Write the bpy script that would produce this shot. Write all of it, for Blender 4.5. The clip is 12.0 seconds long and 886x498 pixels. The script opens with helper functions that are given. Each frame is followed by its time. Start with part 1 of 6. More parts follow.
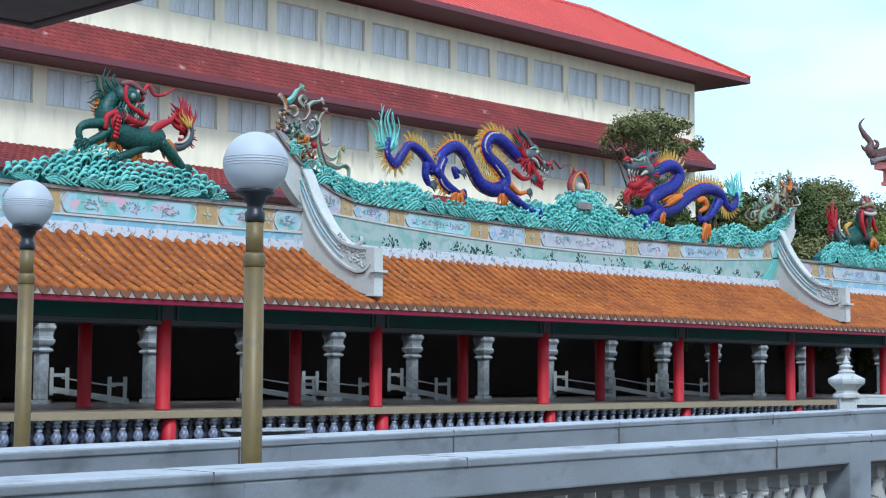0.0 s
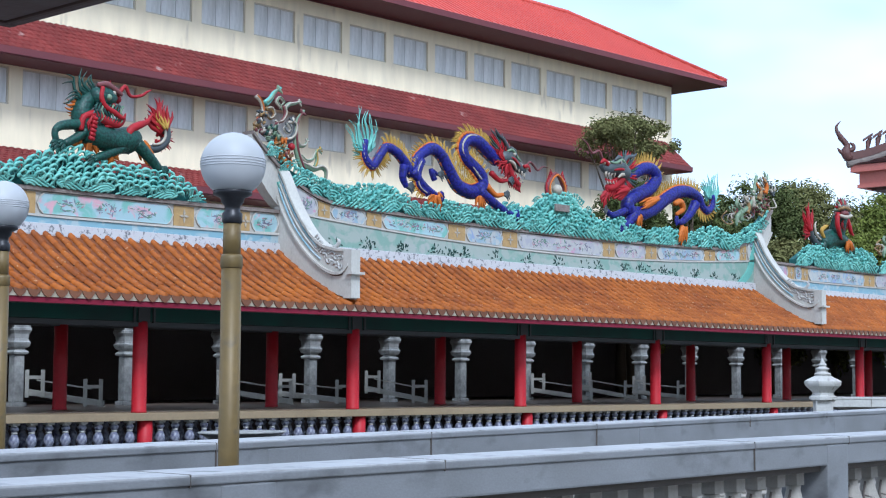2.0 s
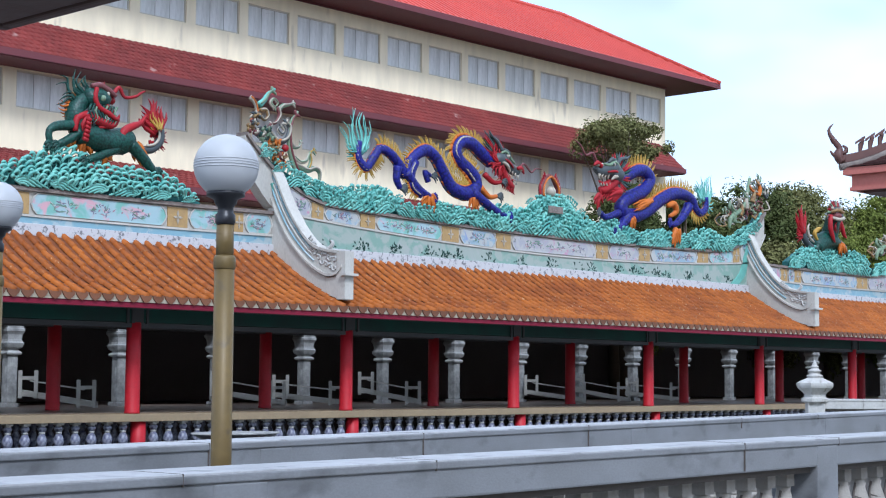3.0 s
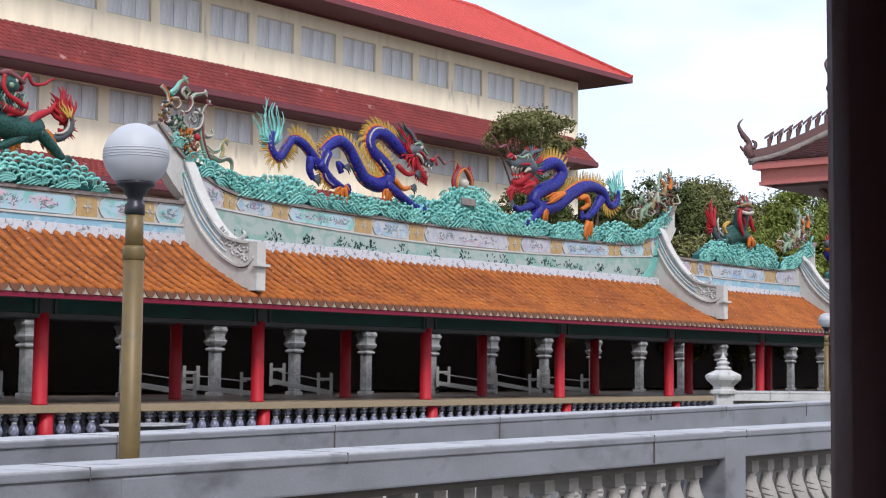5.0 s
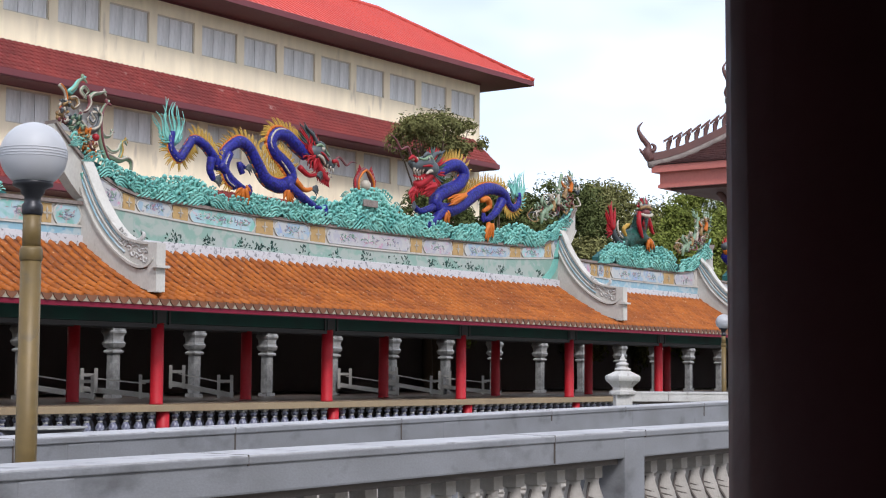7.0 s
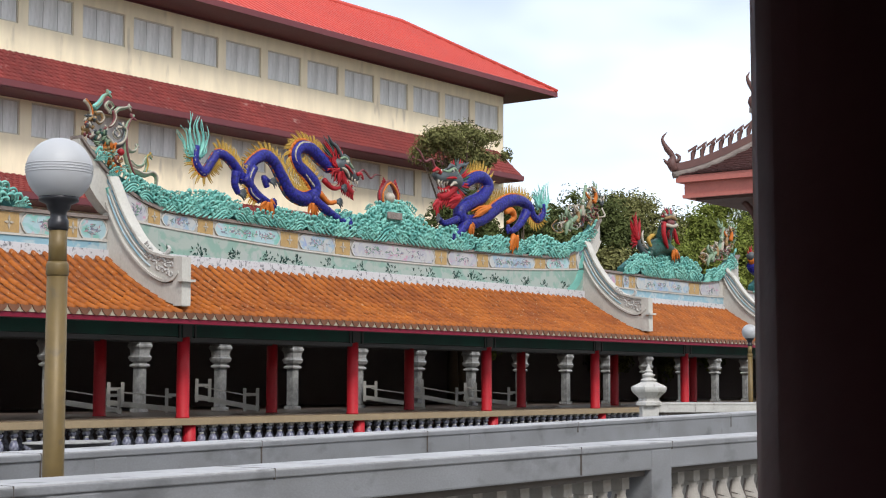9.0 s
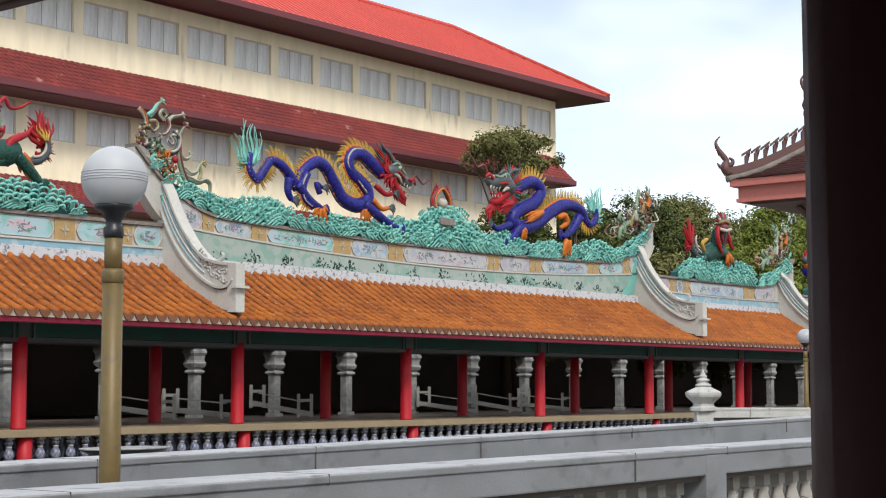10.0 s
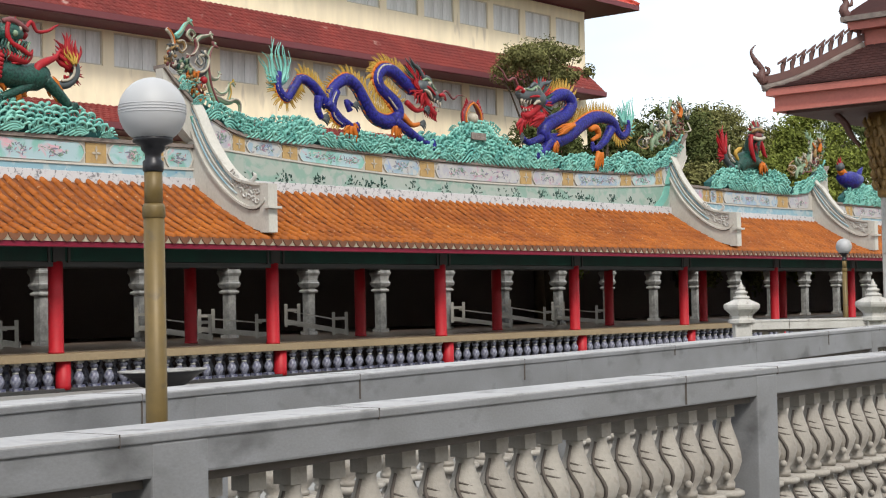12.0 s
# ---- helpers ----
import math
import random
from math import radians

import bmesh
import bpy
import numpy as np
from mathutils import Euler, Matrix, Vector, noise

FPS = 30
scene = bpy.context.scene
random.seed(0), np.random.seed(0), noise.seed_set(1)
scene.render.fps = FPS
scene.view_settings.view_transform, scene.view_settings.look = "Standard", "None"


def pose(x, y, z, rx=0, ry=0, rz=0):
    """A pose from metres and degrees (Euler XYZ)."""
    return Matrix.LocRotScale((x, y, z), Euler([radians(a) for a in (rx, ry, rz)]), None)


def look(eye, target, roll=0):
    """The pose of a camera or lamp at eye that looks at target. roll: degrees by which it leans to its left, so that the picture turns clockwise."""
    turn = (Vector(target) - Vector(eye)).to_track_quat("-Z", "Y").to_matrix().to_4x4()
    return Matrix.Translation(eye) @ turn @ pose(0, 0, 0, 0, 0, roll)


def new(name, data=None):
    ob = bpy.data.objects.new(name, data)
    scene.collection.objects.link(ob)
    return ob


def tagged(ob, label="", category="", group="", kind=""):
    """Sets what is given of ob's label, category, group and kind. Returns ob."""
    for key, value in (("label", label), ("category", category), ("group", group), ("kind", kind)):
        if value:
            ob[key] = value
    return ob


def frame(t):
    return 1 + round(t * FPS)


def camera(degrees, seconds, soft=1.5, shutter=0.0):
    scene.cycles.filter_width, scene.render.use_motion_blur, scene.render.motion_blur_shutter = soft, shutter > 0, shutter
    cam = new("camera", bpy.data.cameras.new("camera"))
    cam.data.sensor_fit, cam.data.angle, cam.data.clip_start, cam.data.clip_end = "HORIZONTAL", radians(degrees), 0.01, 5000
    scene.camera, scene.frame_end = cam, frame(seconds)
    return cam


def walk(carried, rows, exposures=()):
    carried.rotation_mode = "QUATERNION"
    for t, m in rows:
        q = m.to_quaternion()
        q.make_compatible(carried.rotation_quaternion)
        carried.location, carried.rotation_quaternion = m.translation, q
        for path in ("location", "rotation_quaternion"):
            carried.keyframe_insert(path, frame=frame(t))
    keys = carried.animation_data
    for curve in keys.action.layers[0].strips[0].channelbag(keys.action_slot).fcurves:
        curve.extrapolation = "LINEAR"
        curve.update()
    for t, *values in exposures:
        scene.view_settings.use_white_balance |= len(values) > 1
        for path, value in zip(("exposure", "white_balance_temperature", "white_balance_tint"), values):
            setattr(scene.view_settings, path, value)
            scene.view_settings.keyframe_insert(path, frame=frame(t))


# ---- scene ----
cam = camera(31.4, 12.0, soft=1.15)
PATH = [
    (0, (0.102, 0.812, 1.854), (1.542, 2.191, 2.012), 0.3),
    (0.5, (0.115, 0.829, 1.855), (1.574, 2.187, 2.014), 0.3),
    (1, (0.12, 0.834, 1.856), (1.586, 2.185, 2.016), 0.3),
    (1.5, (0.113, 0.827, 1.856), (1.576, 2.181, 2.017), 0.2),
    (2, (0.117, 0.834, 1.853), (1.577, 2.192, 2.014), 0.3),
    (2.5, (0.091, 0.802, 1.852), (1.55, 2.161, 2.013), 0.3),
    (3, (0.09, 0.796, 1.849), (1.555, 2.148, 2.012), 0.4),
    (5, (0.107, 0.809, 1.854), (1.645, 2.078, 2.007), 0.5),
    (5.5, (0.105, 0.809, 1.854), (1.669, 2.047, 2.006), 0.4),
    (6, (0.106, 0.813, 1.85), (1.697, 2.015, 2.002), 0.5),
    (6.5, (0.104, 0.809, 1.852), (1.72, 1.978, 2.005), 0.4),
    (8.5, (0.099, 0.806, 1.853), (1.7, 1.993, 2.02), 0.1),
    (9, (0.103, 0.809, 1.854), (1.698, 2.004, 2.025), 0.0),
    (9.5, (0.097, 0.805, 1.854), (1.668, 2.03, 2.029), -0.1),
    (10, (0.1, 0.806, 1.855), (1.653, 2.053, 2.033), -0.1),
    (10.5, (0.102, 0.807, 1.855), (1.651, 2.06, 2.031), 0.0),
    (11, (0.104, 0.815, 1.855), (1.645, 2.079, 2.028), 0.1),
    (11.5, (0.133, 0.846, 1.861), (1.664, 2.125, 1.999), -0.5),
    (12, (0.191, 0.985, 1.935), (1.725, 2.267, 2.004), -1.2),
]
EXPOSURES = [(0, -0.07, 4950, 1), (1.2, -0.09, 5150, 5), (2.6, -0.1, 5200, 8), (5.0, -0.13, 5850, 14), (6.5, -0.13, 5950, 14), (9.0, -0.15, 6250, 10), (11.0, -0.22, 6350, 7), (12, -0.1, 6600, 8)]
walk(cam, [(t, look(eye, target, roll)) for t, eye, target, roll in PATH], EXPOSURES)

# ---- world and sun: a bright day with thin cloud ----
SUN_FROM = Vector((-0.45, -0.75, 0.90)).normalized()
world = bpy.data.worlds.new("world")
scene.world = world
world.use_nodes = True
wn, wl = world.node_tree.nodes, world.node_tree.links
wn.clear()
sky = wn.new("ShaderNodeTexSky")
sky.sky_type, sky.sun_disc = "NISHITA", False
sky.sun_elevation = math.asin(SUN_FROM.z)
sky.sun_rotation = math.atan2(SUN_FROM.x, SUN_FROM.y)
sky.air_density, sky.dust_density = 1.0, 2.0
cloud_co = wn.new("ShaderNodeTexCoord")
cloud_map = wn.new("ShaderNodeMapping")
cloud_map.inputs["Scale"].default_value = (1.0, 1.0, 2.6)
cloud = wn.new("ShaderNodeTexNoise")
cloud.inputs["Scale"].default_value, cloud.inputs["Detail"].default_value = 2.4, 4.0
cloud_ramp = wn.new("ShaderNodeValToRGB")
cloud_ramp.color_ramp.elements[0].position, cloud_ramp.color_ramp.elements[0].color = 0.36, (0.28, 0.28, 0.28, 1)
cloud_ramp.color_ramp.elements[1].position, cloud_ramp.color_ramp.elements[1].color = 0.66, (0.82, 0.82, 0.82, 1)
cloud_mix = wn.new("ShaderNodeMix")
cloud_mix.data_type = "RGBA"
cloud_mix.inputs["B"].default_value = (16.2, 16.8, 17.6, 1)
background = wn.new("ShaderNodeBackground")
background.inputs["Strength"].default_value = 0.125
world_out = wn.new("ShaderNodeOutputWorld")
wl.new(cloud_co.outputs["Generated"], cloud_map.inputs["Vector"])
wl.new(cloud_map.outputs["Vector"], cloud.inputs["Vector"])
wl.new(cloud.outputs["Fac"], cloud_ramp.inputs["Fac"])
wl.new(cloud_ramp.outputs["Color"], cloud_mix.inputs["Factor"])
wl.new(sky.outputs["Color"], cloud_mix.inputs["A"])
wl.new(cloud_mix.outputs["Result"], background.inputs["Color"])
wl.new(background.outputs["Background"], world_out.inputs["Surface"])

sun_data = bpy.data.lights.new("sun", "SUN")
sun_data.energy, sun_data.angle, sun_data.color = 3.4, radians(12), (1.0, 0.95, 0.88)
sun = new("sun", sun_data)
sun.matrix_world = look(SUN_FROM * 60, (0, 0, 0))


# ---- materials ----
def material(name, color, rough=0.6, metal=0.0, other=None, scale=1.2, amount=0.5, fine=18.0, bump=0.15, stain=None,
             stain_scale=0.7, stain_at=0.6, stretch=(1, 1, 1), island=0.0, spec=0.5, scales=0.0):
    """A weathered surface: two tones at a large scale, fine grain, relief, and stains with a shape of their own."""
    m = bpy.data.materials.new(name)
    m.use_nodes = True
    n, l = m.node_tree.nodes, m.node_tree.links
    shade = n["Principled BSDF"]
    shade.inputs["Metallic"].default_value = metal
    shade.inputs["Specular IOR Level"].default_value = spec
    co, mp = n.new("ShaderNodeTexCoord"), n.new("ShaderNodeMapping")
    mp.inputs["Scale"].default_value = stretch
    l.new(co.outputs["Object"], mp.inputs["Vector"])

    def noise_at(size, detail):
        t = n.new("ShaderNodeTexNoise")
        t.inputs["Scale"].default_value, t.inputs["Detail"].default_value = size, detail
        l.new(mp.outputs["Vector"], t.inputs["Vector"])
        return t.outputs["Fac"]

    def mix(kind, fac, a, b):
        x = n.new("ShaderNodeMix")
        x.data_type, x.blend_type = "RGBA", kind
        for socket, value in ((x.inputs["Factor"], fac), (x.inputs["A"], a), (x.inputs["B"], b)):
            if isinstance(value, (int, float)):
                socket.default_value = value
            elif isinstance(value, tuple):
                socket.default_value = (*value, 1)
            else:
                l.new(value, socket)
        return x.outputs["Result"]

    def ramp(value, lo, hi, top=1.0):
        r = n.new("ShaderNodeMapRange")
        r.inputs["From Min"].default_value, r.inputs["From Max"].default_value = lo, hi
        r.inputs["To Max"].default_value = top
        l.new(value, r.inputs["Value"])
        return r.outputs["Result"]

    other = other or tuple(c * 0.7 for c in color)
    tone = mix("MIX", ramp(noise_at(scale, 4), 0.35, 0.7, amount), color, other)
    grain = noise_at(fine, 3)
    tone = mix("MULTIPLY", 0.35, tone, mix("MIX", ramp(grain, 0.3, 0.7), (0.72, 0.72, 0.72), (1.15, 1.15, 1.15)))
    if island:
        geo, info = n.new("ShaderNodeNewGeometry"), n.new("ShaderNodeObjectInfo")
        add = n.new("ShaderNodeMath")
        add.operation = "ADD"
        l.new(geo.outputs["Random Per Island"], add.inputs[0])
        l.new(info.outputs["Random"], add.inputs[1])
        half = n.new("ShaderNodeMath")
        half.operation = "FRACT"
        l.new(add.outputs[0], half.inputs[0])
        tone = mix("MULTIPLY", island, tone, mix("MIX", half.outputs[0], (0.55, 0.5, 0.5), (1.25, 1.25, 1.25)))
    if stain:
        tone = mix("MIX", ramp(noise_at(stain_scale, 6), stain_at, stain_at + 0.14, 0.75), tone, stain)
    l.new(tone, shade.inputs["Base Color"])
    rr = n.new("ShaderNodeMapRange")
    rr.inputs["To Min"].default_value, rr.inputs["To Max"].default_value = max(rough - 0.1, 0.03), min(rough + 0.12, 1)
    l.new(grain, rr.inputs["Value"])
    l.new(rr.outputs["Result"], shade.inputs["Roughness"])
    b = n.new("ShaderNodeBump")
    b.inputs["Strength"].default_value, b.inputs["Distance"].default_value = bump, 0.02
    l.new(grain, b.inputs["Height"])
    if scales:
        cell = n.new("ShaderNodeTexVoronoi")
        cell.inputs["Scale"].default_value = scales
        l.new(mp.outputs["Vector"], cell.inputs["Vector"])
        l.new(cell.outputs["Distance"], b.inputs["Height"])
        b.invert = True
        tone = mix("MIX", ramp(cell.outputs["Distance"], 0.45, 0.75, 0.75), tone, tuple(c * 0.25 for c in color))
        l.new(tone, shade.inputs["Base Color"])
    l.new(b.outputs["Normal"], shade.inputs["Normal"])
    return m


def painted(name, ground_color, inks, scale):
    """A painted panel: soft blots of several inks on a pale ground."""
    m = bpy.data.materials.new(name)
    m.use_nodes = True
    n, l = m.node_tree.nodes, m.node_tree.links
    co = n.new("ShaderNodeTexCoord")
    last = None
    for k, (ink, at) in enumerate(inks):
        mp = n.new("ShaderNodeMapping")
        mp.inputs["Location"].default_value = (k * 7.3, k * 3.1, k * 5.7)
        l.new(co.outputs["Object"], mp.inputs["Vector"])
        t, r, x = n.new("ShaderNodeTexNoise"), n.new("ShaderNodeMapRange"), n.new("ShaderNodeMix")
        t.inputs["Scale"].default_value, t.inputs["Detail"].default_value = scale * (1 + 0.5 * k), 5
        t.inputs["Distortion"].default_value = 0.8
        l.new(mp.outputs["Vector"], t.inputs["Vector"])
        r.inputs["From Min"].default_value, r.inputs["From Max"].default_value = at, at + 0.09
        l.new(t.outputs["Fac"], r.inputs["Value"])
        x.data_type = "RGBA"
        l.new(r.outputs["Result"], x.inputs["Factor"])
        if last:
            l.new(last, x.inputs["A"])
        else:
            x.inputs["A"].default_value = (*ground_color, 1)
        x.inputs["B"].default_value = (*ink, 1)
        last = x.outputs["Result"]
    shade = n["Principled BSDF"]
    l.new(last, shade.inputs["Base Color"])
    shade.inputs["Roughness"].default_value = 0.45
    return m


GREY_STONE = (0.22, 0.2, 0.18)
M_RAIL = material("weathered grey paint", (0.208, 0.214, 0.228), 0.75, other=(0.15, 0.152, 0.157), scale=1.7, amount=1.0, fine=75, bump=0.06,
                  stain=(0.07, 0.07, 0.073), stain_scale=3.0, stain_at=0.575, stretch=(0.7, 1, 1.3))
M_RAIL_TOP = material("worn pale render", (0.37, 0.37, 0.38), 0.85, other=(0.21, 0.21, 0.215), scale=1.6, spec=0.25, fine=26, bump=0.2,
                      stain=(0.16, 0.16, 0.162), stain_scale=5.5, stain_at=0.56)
M_BALUSTER = material("cream stained stone", (0.33, 0.312, 0.285), 0.7, other=(0.25, 0.225, 0.19), scale=5, fine=40, bump=0.3,
                      stain=(0.15, 0.11, 0.08), stain_scale=7, stain_at=0.63, island=0.25)
# Dark tone for grooves and joints; also stands in for shade under mouldings.
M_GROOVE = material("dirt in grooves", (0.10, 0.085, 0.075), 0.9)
M_WHITE_STONE = material("white painted stone", (0.44, 0.43, 0.41), 0.7, other=(0.30, 0.285, 0.26), scale=4, fine=30, stain=(0.15, 0.13, 0.11), stain_scale=8, stain_at=0.60)
M_BRONZE = material("bronze paint", (0.14, 0.093, 0.027), 0.5, 0.15, other=(0.09, 0.062, 0.024), scale=4, fine=25, bump=0.08, stain=(0.06, 0.05, 0.035), stain_scale=9, stain_at=0.62)
M_BLACK = material("black metal", (0.02, 0.02, 0.024), 0.4, 0.4)
M_RED = material("red column paint", (0.37, 0.010, 0.018), 0.5, spec=0.3, other=(0.28, 0.009, 0.018), scale=1.2, fine=14, bump=0.05)
M_TILE = material("orange glazed tile", (0.32, 0.092, 0.009), 0.62, spec=0.25, other=(0.20, 0.05, 0.007), scale=0.8, amount=0.9, fine=9, bump=0.2,
                  stain=(0.52, 0.38, 0.22), stain_scale=11, stain_at=0.635, island=0.42)
# Pan tiles darker than the covers: valley shade and dirt in one colour.
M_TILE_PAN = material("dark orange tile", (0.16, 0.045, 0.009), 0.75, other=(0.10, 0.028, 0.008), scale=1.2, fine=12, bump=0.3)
M_DRIP = material("brown drip tile", (0.15, 0.055, 0.022), 0.55, other=(0.09, 0.04, 0.022), scale=2, island=0.5)
M_CREAM = material("cream fascia", (0.38, 0.33, 0.25), 0.6, other=(0.26, 0.21, 0.15), scale=1.5)
M_MAROON = material("maroon fascia", (0.15, 0.006, 0.022), 0.6, spec=0.25, other=(0.20, 0.012, 0.035), scale=0.8)
M_BEAM = material("green beam paint", (0.008, 0.046, 0.034), 0.7, spec=0.25, other=(0.014, 0.02, 0.019), scale=0.7, amount=0.9)
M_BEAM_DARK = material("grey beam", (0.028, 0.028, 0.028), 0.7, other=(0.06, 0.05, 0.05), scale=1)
M_SLAB = material("beige slab edge", (0.245, 0.185, 0.108), 0.65, other=(0.18, 0.13, 0.078), scale=1.1, fine=20, stain=(0.13, 0.09, 0.06), stain_scale=2.5, stain_at=0.67)
M_FLOOR = material("hall floor", (0.17, 0.13, 0.10), 0.35, other=(0.12, 0.09, 0.07), scale=0.8)
# Lining colour kept dark to stand in for the hall's deep shade.
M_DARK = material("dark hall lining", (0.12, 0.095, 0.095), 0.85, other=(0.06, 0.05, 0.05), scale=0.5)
M_BLUE_BALUSTER = material("blue and white glazed baluster", (0.27, 0.275, 0.32), 0.4, other=(0.012, 0.016, 0.075), scale=12, amount=1.0, fine=30, bump=0.1)
M_WALL_WHITE = material("whitewashed plaster", (0.46, 0.44, 0.40), 0.8, other=(0.30, 0.285, 0.255), scale=1.3, fine=22, stain=(0.20, 0.18, 0.155), stain_scale=3.0, stain_at=0.62, stretch=(1, 1, 0.5))
M_GREENBAND = painted("floral green band", (0.29, 0.335, 0.30), [((0.19, 0.30, 0.25), 0.48), ((0.31, 0.34, 0.32), 0.60), ((0.12, 0.2, 0.14), 0.68)], 1.7)
M_BORDER = painted("leaf border", (0.47, 0.465, 0.475), [((0.15, 0.15, 0.16), 0.55), ((0.44, 0.40, 0.44), 0.6)], 9.0)
M_BLUEBAND = painted("blue band", (0.19, 0.32, 0.38), [((0.32, 0.39, 0.41), 0.5), ((0.08, 0.2, 0.34), 0.62)], 2.5)
M_OCHRE = material("ochre diaper panel", (0.38, 0.25, 0.095), 0.6, other=(0.26, 0.17, 0.08), scale=9, fine=30)
M_PAINT_A = painted("landscape painting", (0.31, 0.43, 0.46), [((0.18, 0.38, 0.33), 0.50), ((0.52, 0.31, 0.35), 0.57), ((0.07, 0.15, 0.10), 0.64)], 1.7)
M_PAINT_B = painted("flower painting", (0.32, 0.32, 0.36), [((0.38, 0.375, 0.37), 0.46), ((0.42, 0.22, 0.31), 0.58), ((0.08, 0.10, 0.09), 0.63)], 2.8)
M_PAINT_C = painted("figure painting", (0.24, 0.33, 0.40), [((0.38, 0.39, 0.38), 0.46), ((0.22, 0.27, 0.44), 0.59), ((0.12, 0.07, 0.07), 0.64)], 2.6)
M_INK_GREEN = material("soft green ink", (0.13, 0.22, 0.16), 0.6)
M_INK_ROSE = material("rose ink", (0.36, 0.20, 0.24), 0.6)
M_INK_GREY = material("violet grey ink", (0.17, 0.16, 0.22), 0.6)
M_INK_WHITE = material("pale ink", (0.46, 0.45, 0.44), 0.6)
M_TEAL = material("turquoise wave glaze", (0.20, 0.47, 0.40), 0.5, other=(0.06, 0.26, 0.235), scale=2.5, amount=0.8, fine=14, bump=0.25)
M_TEAL_BORDER = material("turquoise border paint", (0.16, 0.40, 0.34), 0.6, other=(0.10, 0.28, 0.25), scale=3)
# Darkened turquoise: the shade in gaps between waves, put into the colour.
M_TEAL_GAP_SHADE = material("deep turquoise glaze", (0.008, 0.065, 0.065), 0.7, other=(0.02, 0.15, 0.14), scale=3)
M_BLUE = material("ultramarine scales", (0.012, 0.014, 0.20), 0.45, other=(0.022, 0.014, 0.12), scale=4, fine=26, bump=0.6, spec=0.3, scales=13)
M_GOLD = material("golden yellow glaze", (0.42, 0.27, 0.05), 0.55, other=(0.27, 0.14, 0.025), scale=5, spec=0.25)
M_ORANGE = material("orange glaze", (0.48, 0.135, 0.015), 0.5, other=(0.30, 0.07, 0.012), scale=6, fine=22, bump=0.3, spec=0.25)
M_SCARLET = material("scarlet glaze", (0.31, 0.010, 0.016), 0.5, other=(0.16, 0.012, 0.016), scale=5, fine=20, bump=0.3, spec=0.25)
M_BODYGREEN = material("dark green glaze", (0.010, 0.062, 0.046), 0.45, other=(0.010, 0.035, 0.03), scale=3, fine=24, bump=0.4, spec=0.35, scales=16)
M_IVORY = material("ivory glaze", (0.40, 0.36, 0.29), 0.5, other=(0.17, 0.14, 0.11), scale=9)
M_PLUM = material("plum brown glaze", (0.13, 0.03, 0.035), 0.5, other=(0.20, 0.10, 0.09), scale=8, spec=0.3)
M_BRASS = material("worn gilding", (0.30, 0.19, 0.065), 0.5, other=(0.12, 0.06, 0.03), scale=14, amount=1.0, fine=40, bump=0.5)
M_CHARCOAL = material("charcoal glaze", (0.05, 0.06, 0.065), 0.5)
M_SAGE = material("sage green glaze", (0.13, 0.21, 0.13), 0.5, other=(0.24, 0.26, 0.17), scale=9)
M_BUILD = material("cream building plaster", (0.80, 0.70, 0.51), 0.8, other=(0.74, 0.64, 0.46), scale=0.35, fine=1.5, bump=0.0,
                   stain=(0.40, 0.34, 0.26), stain_scale=1.3, stain_at=0.635, stretch=(1.6, 1, 0.35))
M_SHUTTER = material("grey wooden shutter", (0.67, 0.665, 0.65), 0.65, other=(0.48, 0.475, 0.46), scale=3.0, amount=0.8, fine=16, stretch=(1, 1, 0.2))
M_FRAME = material("pale window frame", (0.55, 0.50, 0.40), 0.6)
M_ROOF_RED = material("red roof tiles", (0.20, 0.036, 0.031), 0.8, other=(0.13, 0.027, 0.026), spec=0.25, scale=0.5, amount=0.9, fine=5, bump=0.2,
                      stain=(0.52, 0.38, 0.34), stain_scale=1.6, stain_at=0.665, island=0.35)
M_ROOF_TOP = material("bright red roof sheet", (0.50, 0.06, 0.04), 0.5, other=(0.42, 0.045, 0.035), scale=0.4, fine=6, bump=0.1, island=0.15)
M_SOFFIT = material("maroon soffit", (0.13, 0.025, 0.03), 0.6, other=(0.10, 0.02, 0.03), scale=0.6)
M_PINK = material("salmon fascia paint", (0.42, 0.13, 0.10), 0.6, other=(0.34, 0.10, 0.085), scale=1.4, fine=18, stain=(0.25, 0.1, 0.08), stain_scale=3, stain_at=0.66)
M_BROWN_TILE = material("dark brown shingle", (0.05, 0.019, 0.017), 0.8, other=(0.03, 0.013, 0.013), scale=2, fine=10, bump=0.4, island=0.45, spec=0.2)
M_BROWN = material("brown carved wood", (0.10, 0.040, 0.032), 0.6, other=(0.07, 0.03, 0.03), scale=3)
M_MOSS = material("lichened mortar", (0.21, 0.175, 0.155), 0.9, other=(0.06, 0.045, 0.04), scale=7, fine=18, bump=1.0)
M_GILT = material("gilded brown carving", (0.24, 0.14, 0.04), 0.5, 0.2, other=(0.04, 0.022, 0.015), scale=6, fine=16, bump=0.8)
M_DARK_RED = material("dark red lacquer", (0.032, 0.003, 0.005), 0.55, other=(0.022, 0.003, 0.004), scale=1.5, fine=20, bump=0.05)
M_EAVE = material("dark eave timber", (0.07, 0.028, 0.022), 0.7, other=(0.12, 0.07, 0.06), scale=2.5)
M_PAVE = material("grey paving", (0.24, 0.235, 0.225), 0.85, other=(0.18, 0.175, 0.17), scale=0.4, fine=8, bump=0.2)
M_GROUND = material("grass and earth", (0.09, 0.10, 0.05), 0.95, other=(0.13, 0.11, 0.075), scale=0.06, fine=2)
M_BENCH = material("grey bench timber", (0.36, 0.345, 0.31), 0.7, other=(0.22, 0.21, 0.19), scale=3)
M_STONE_COL = material("grey granite column", (0.40, 0.40, 0.39), 0.5, other=(0.13, 0.13, 0.13), scale=3.5, amount=0.9, fine=24)
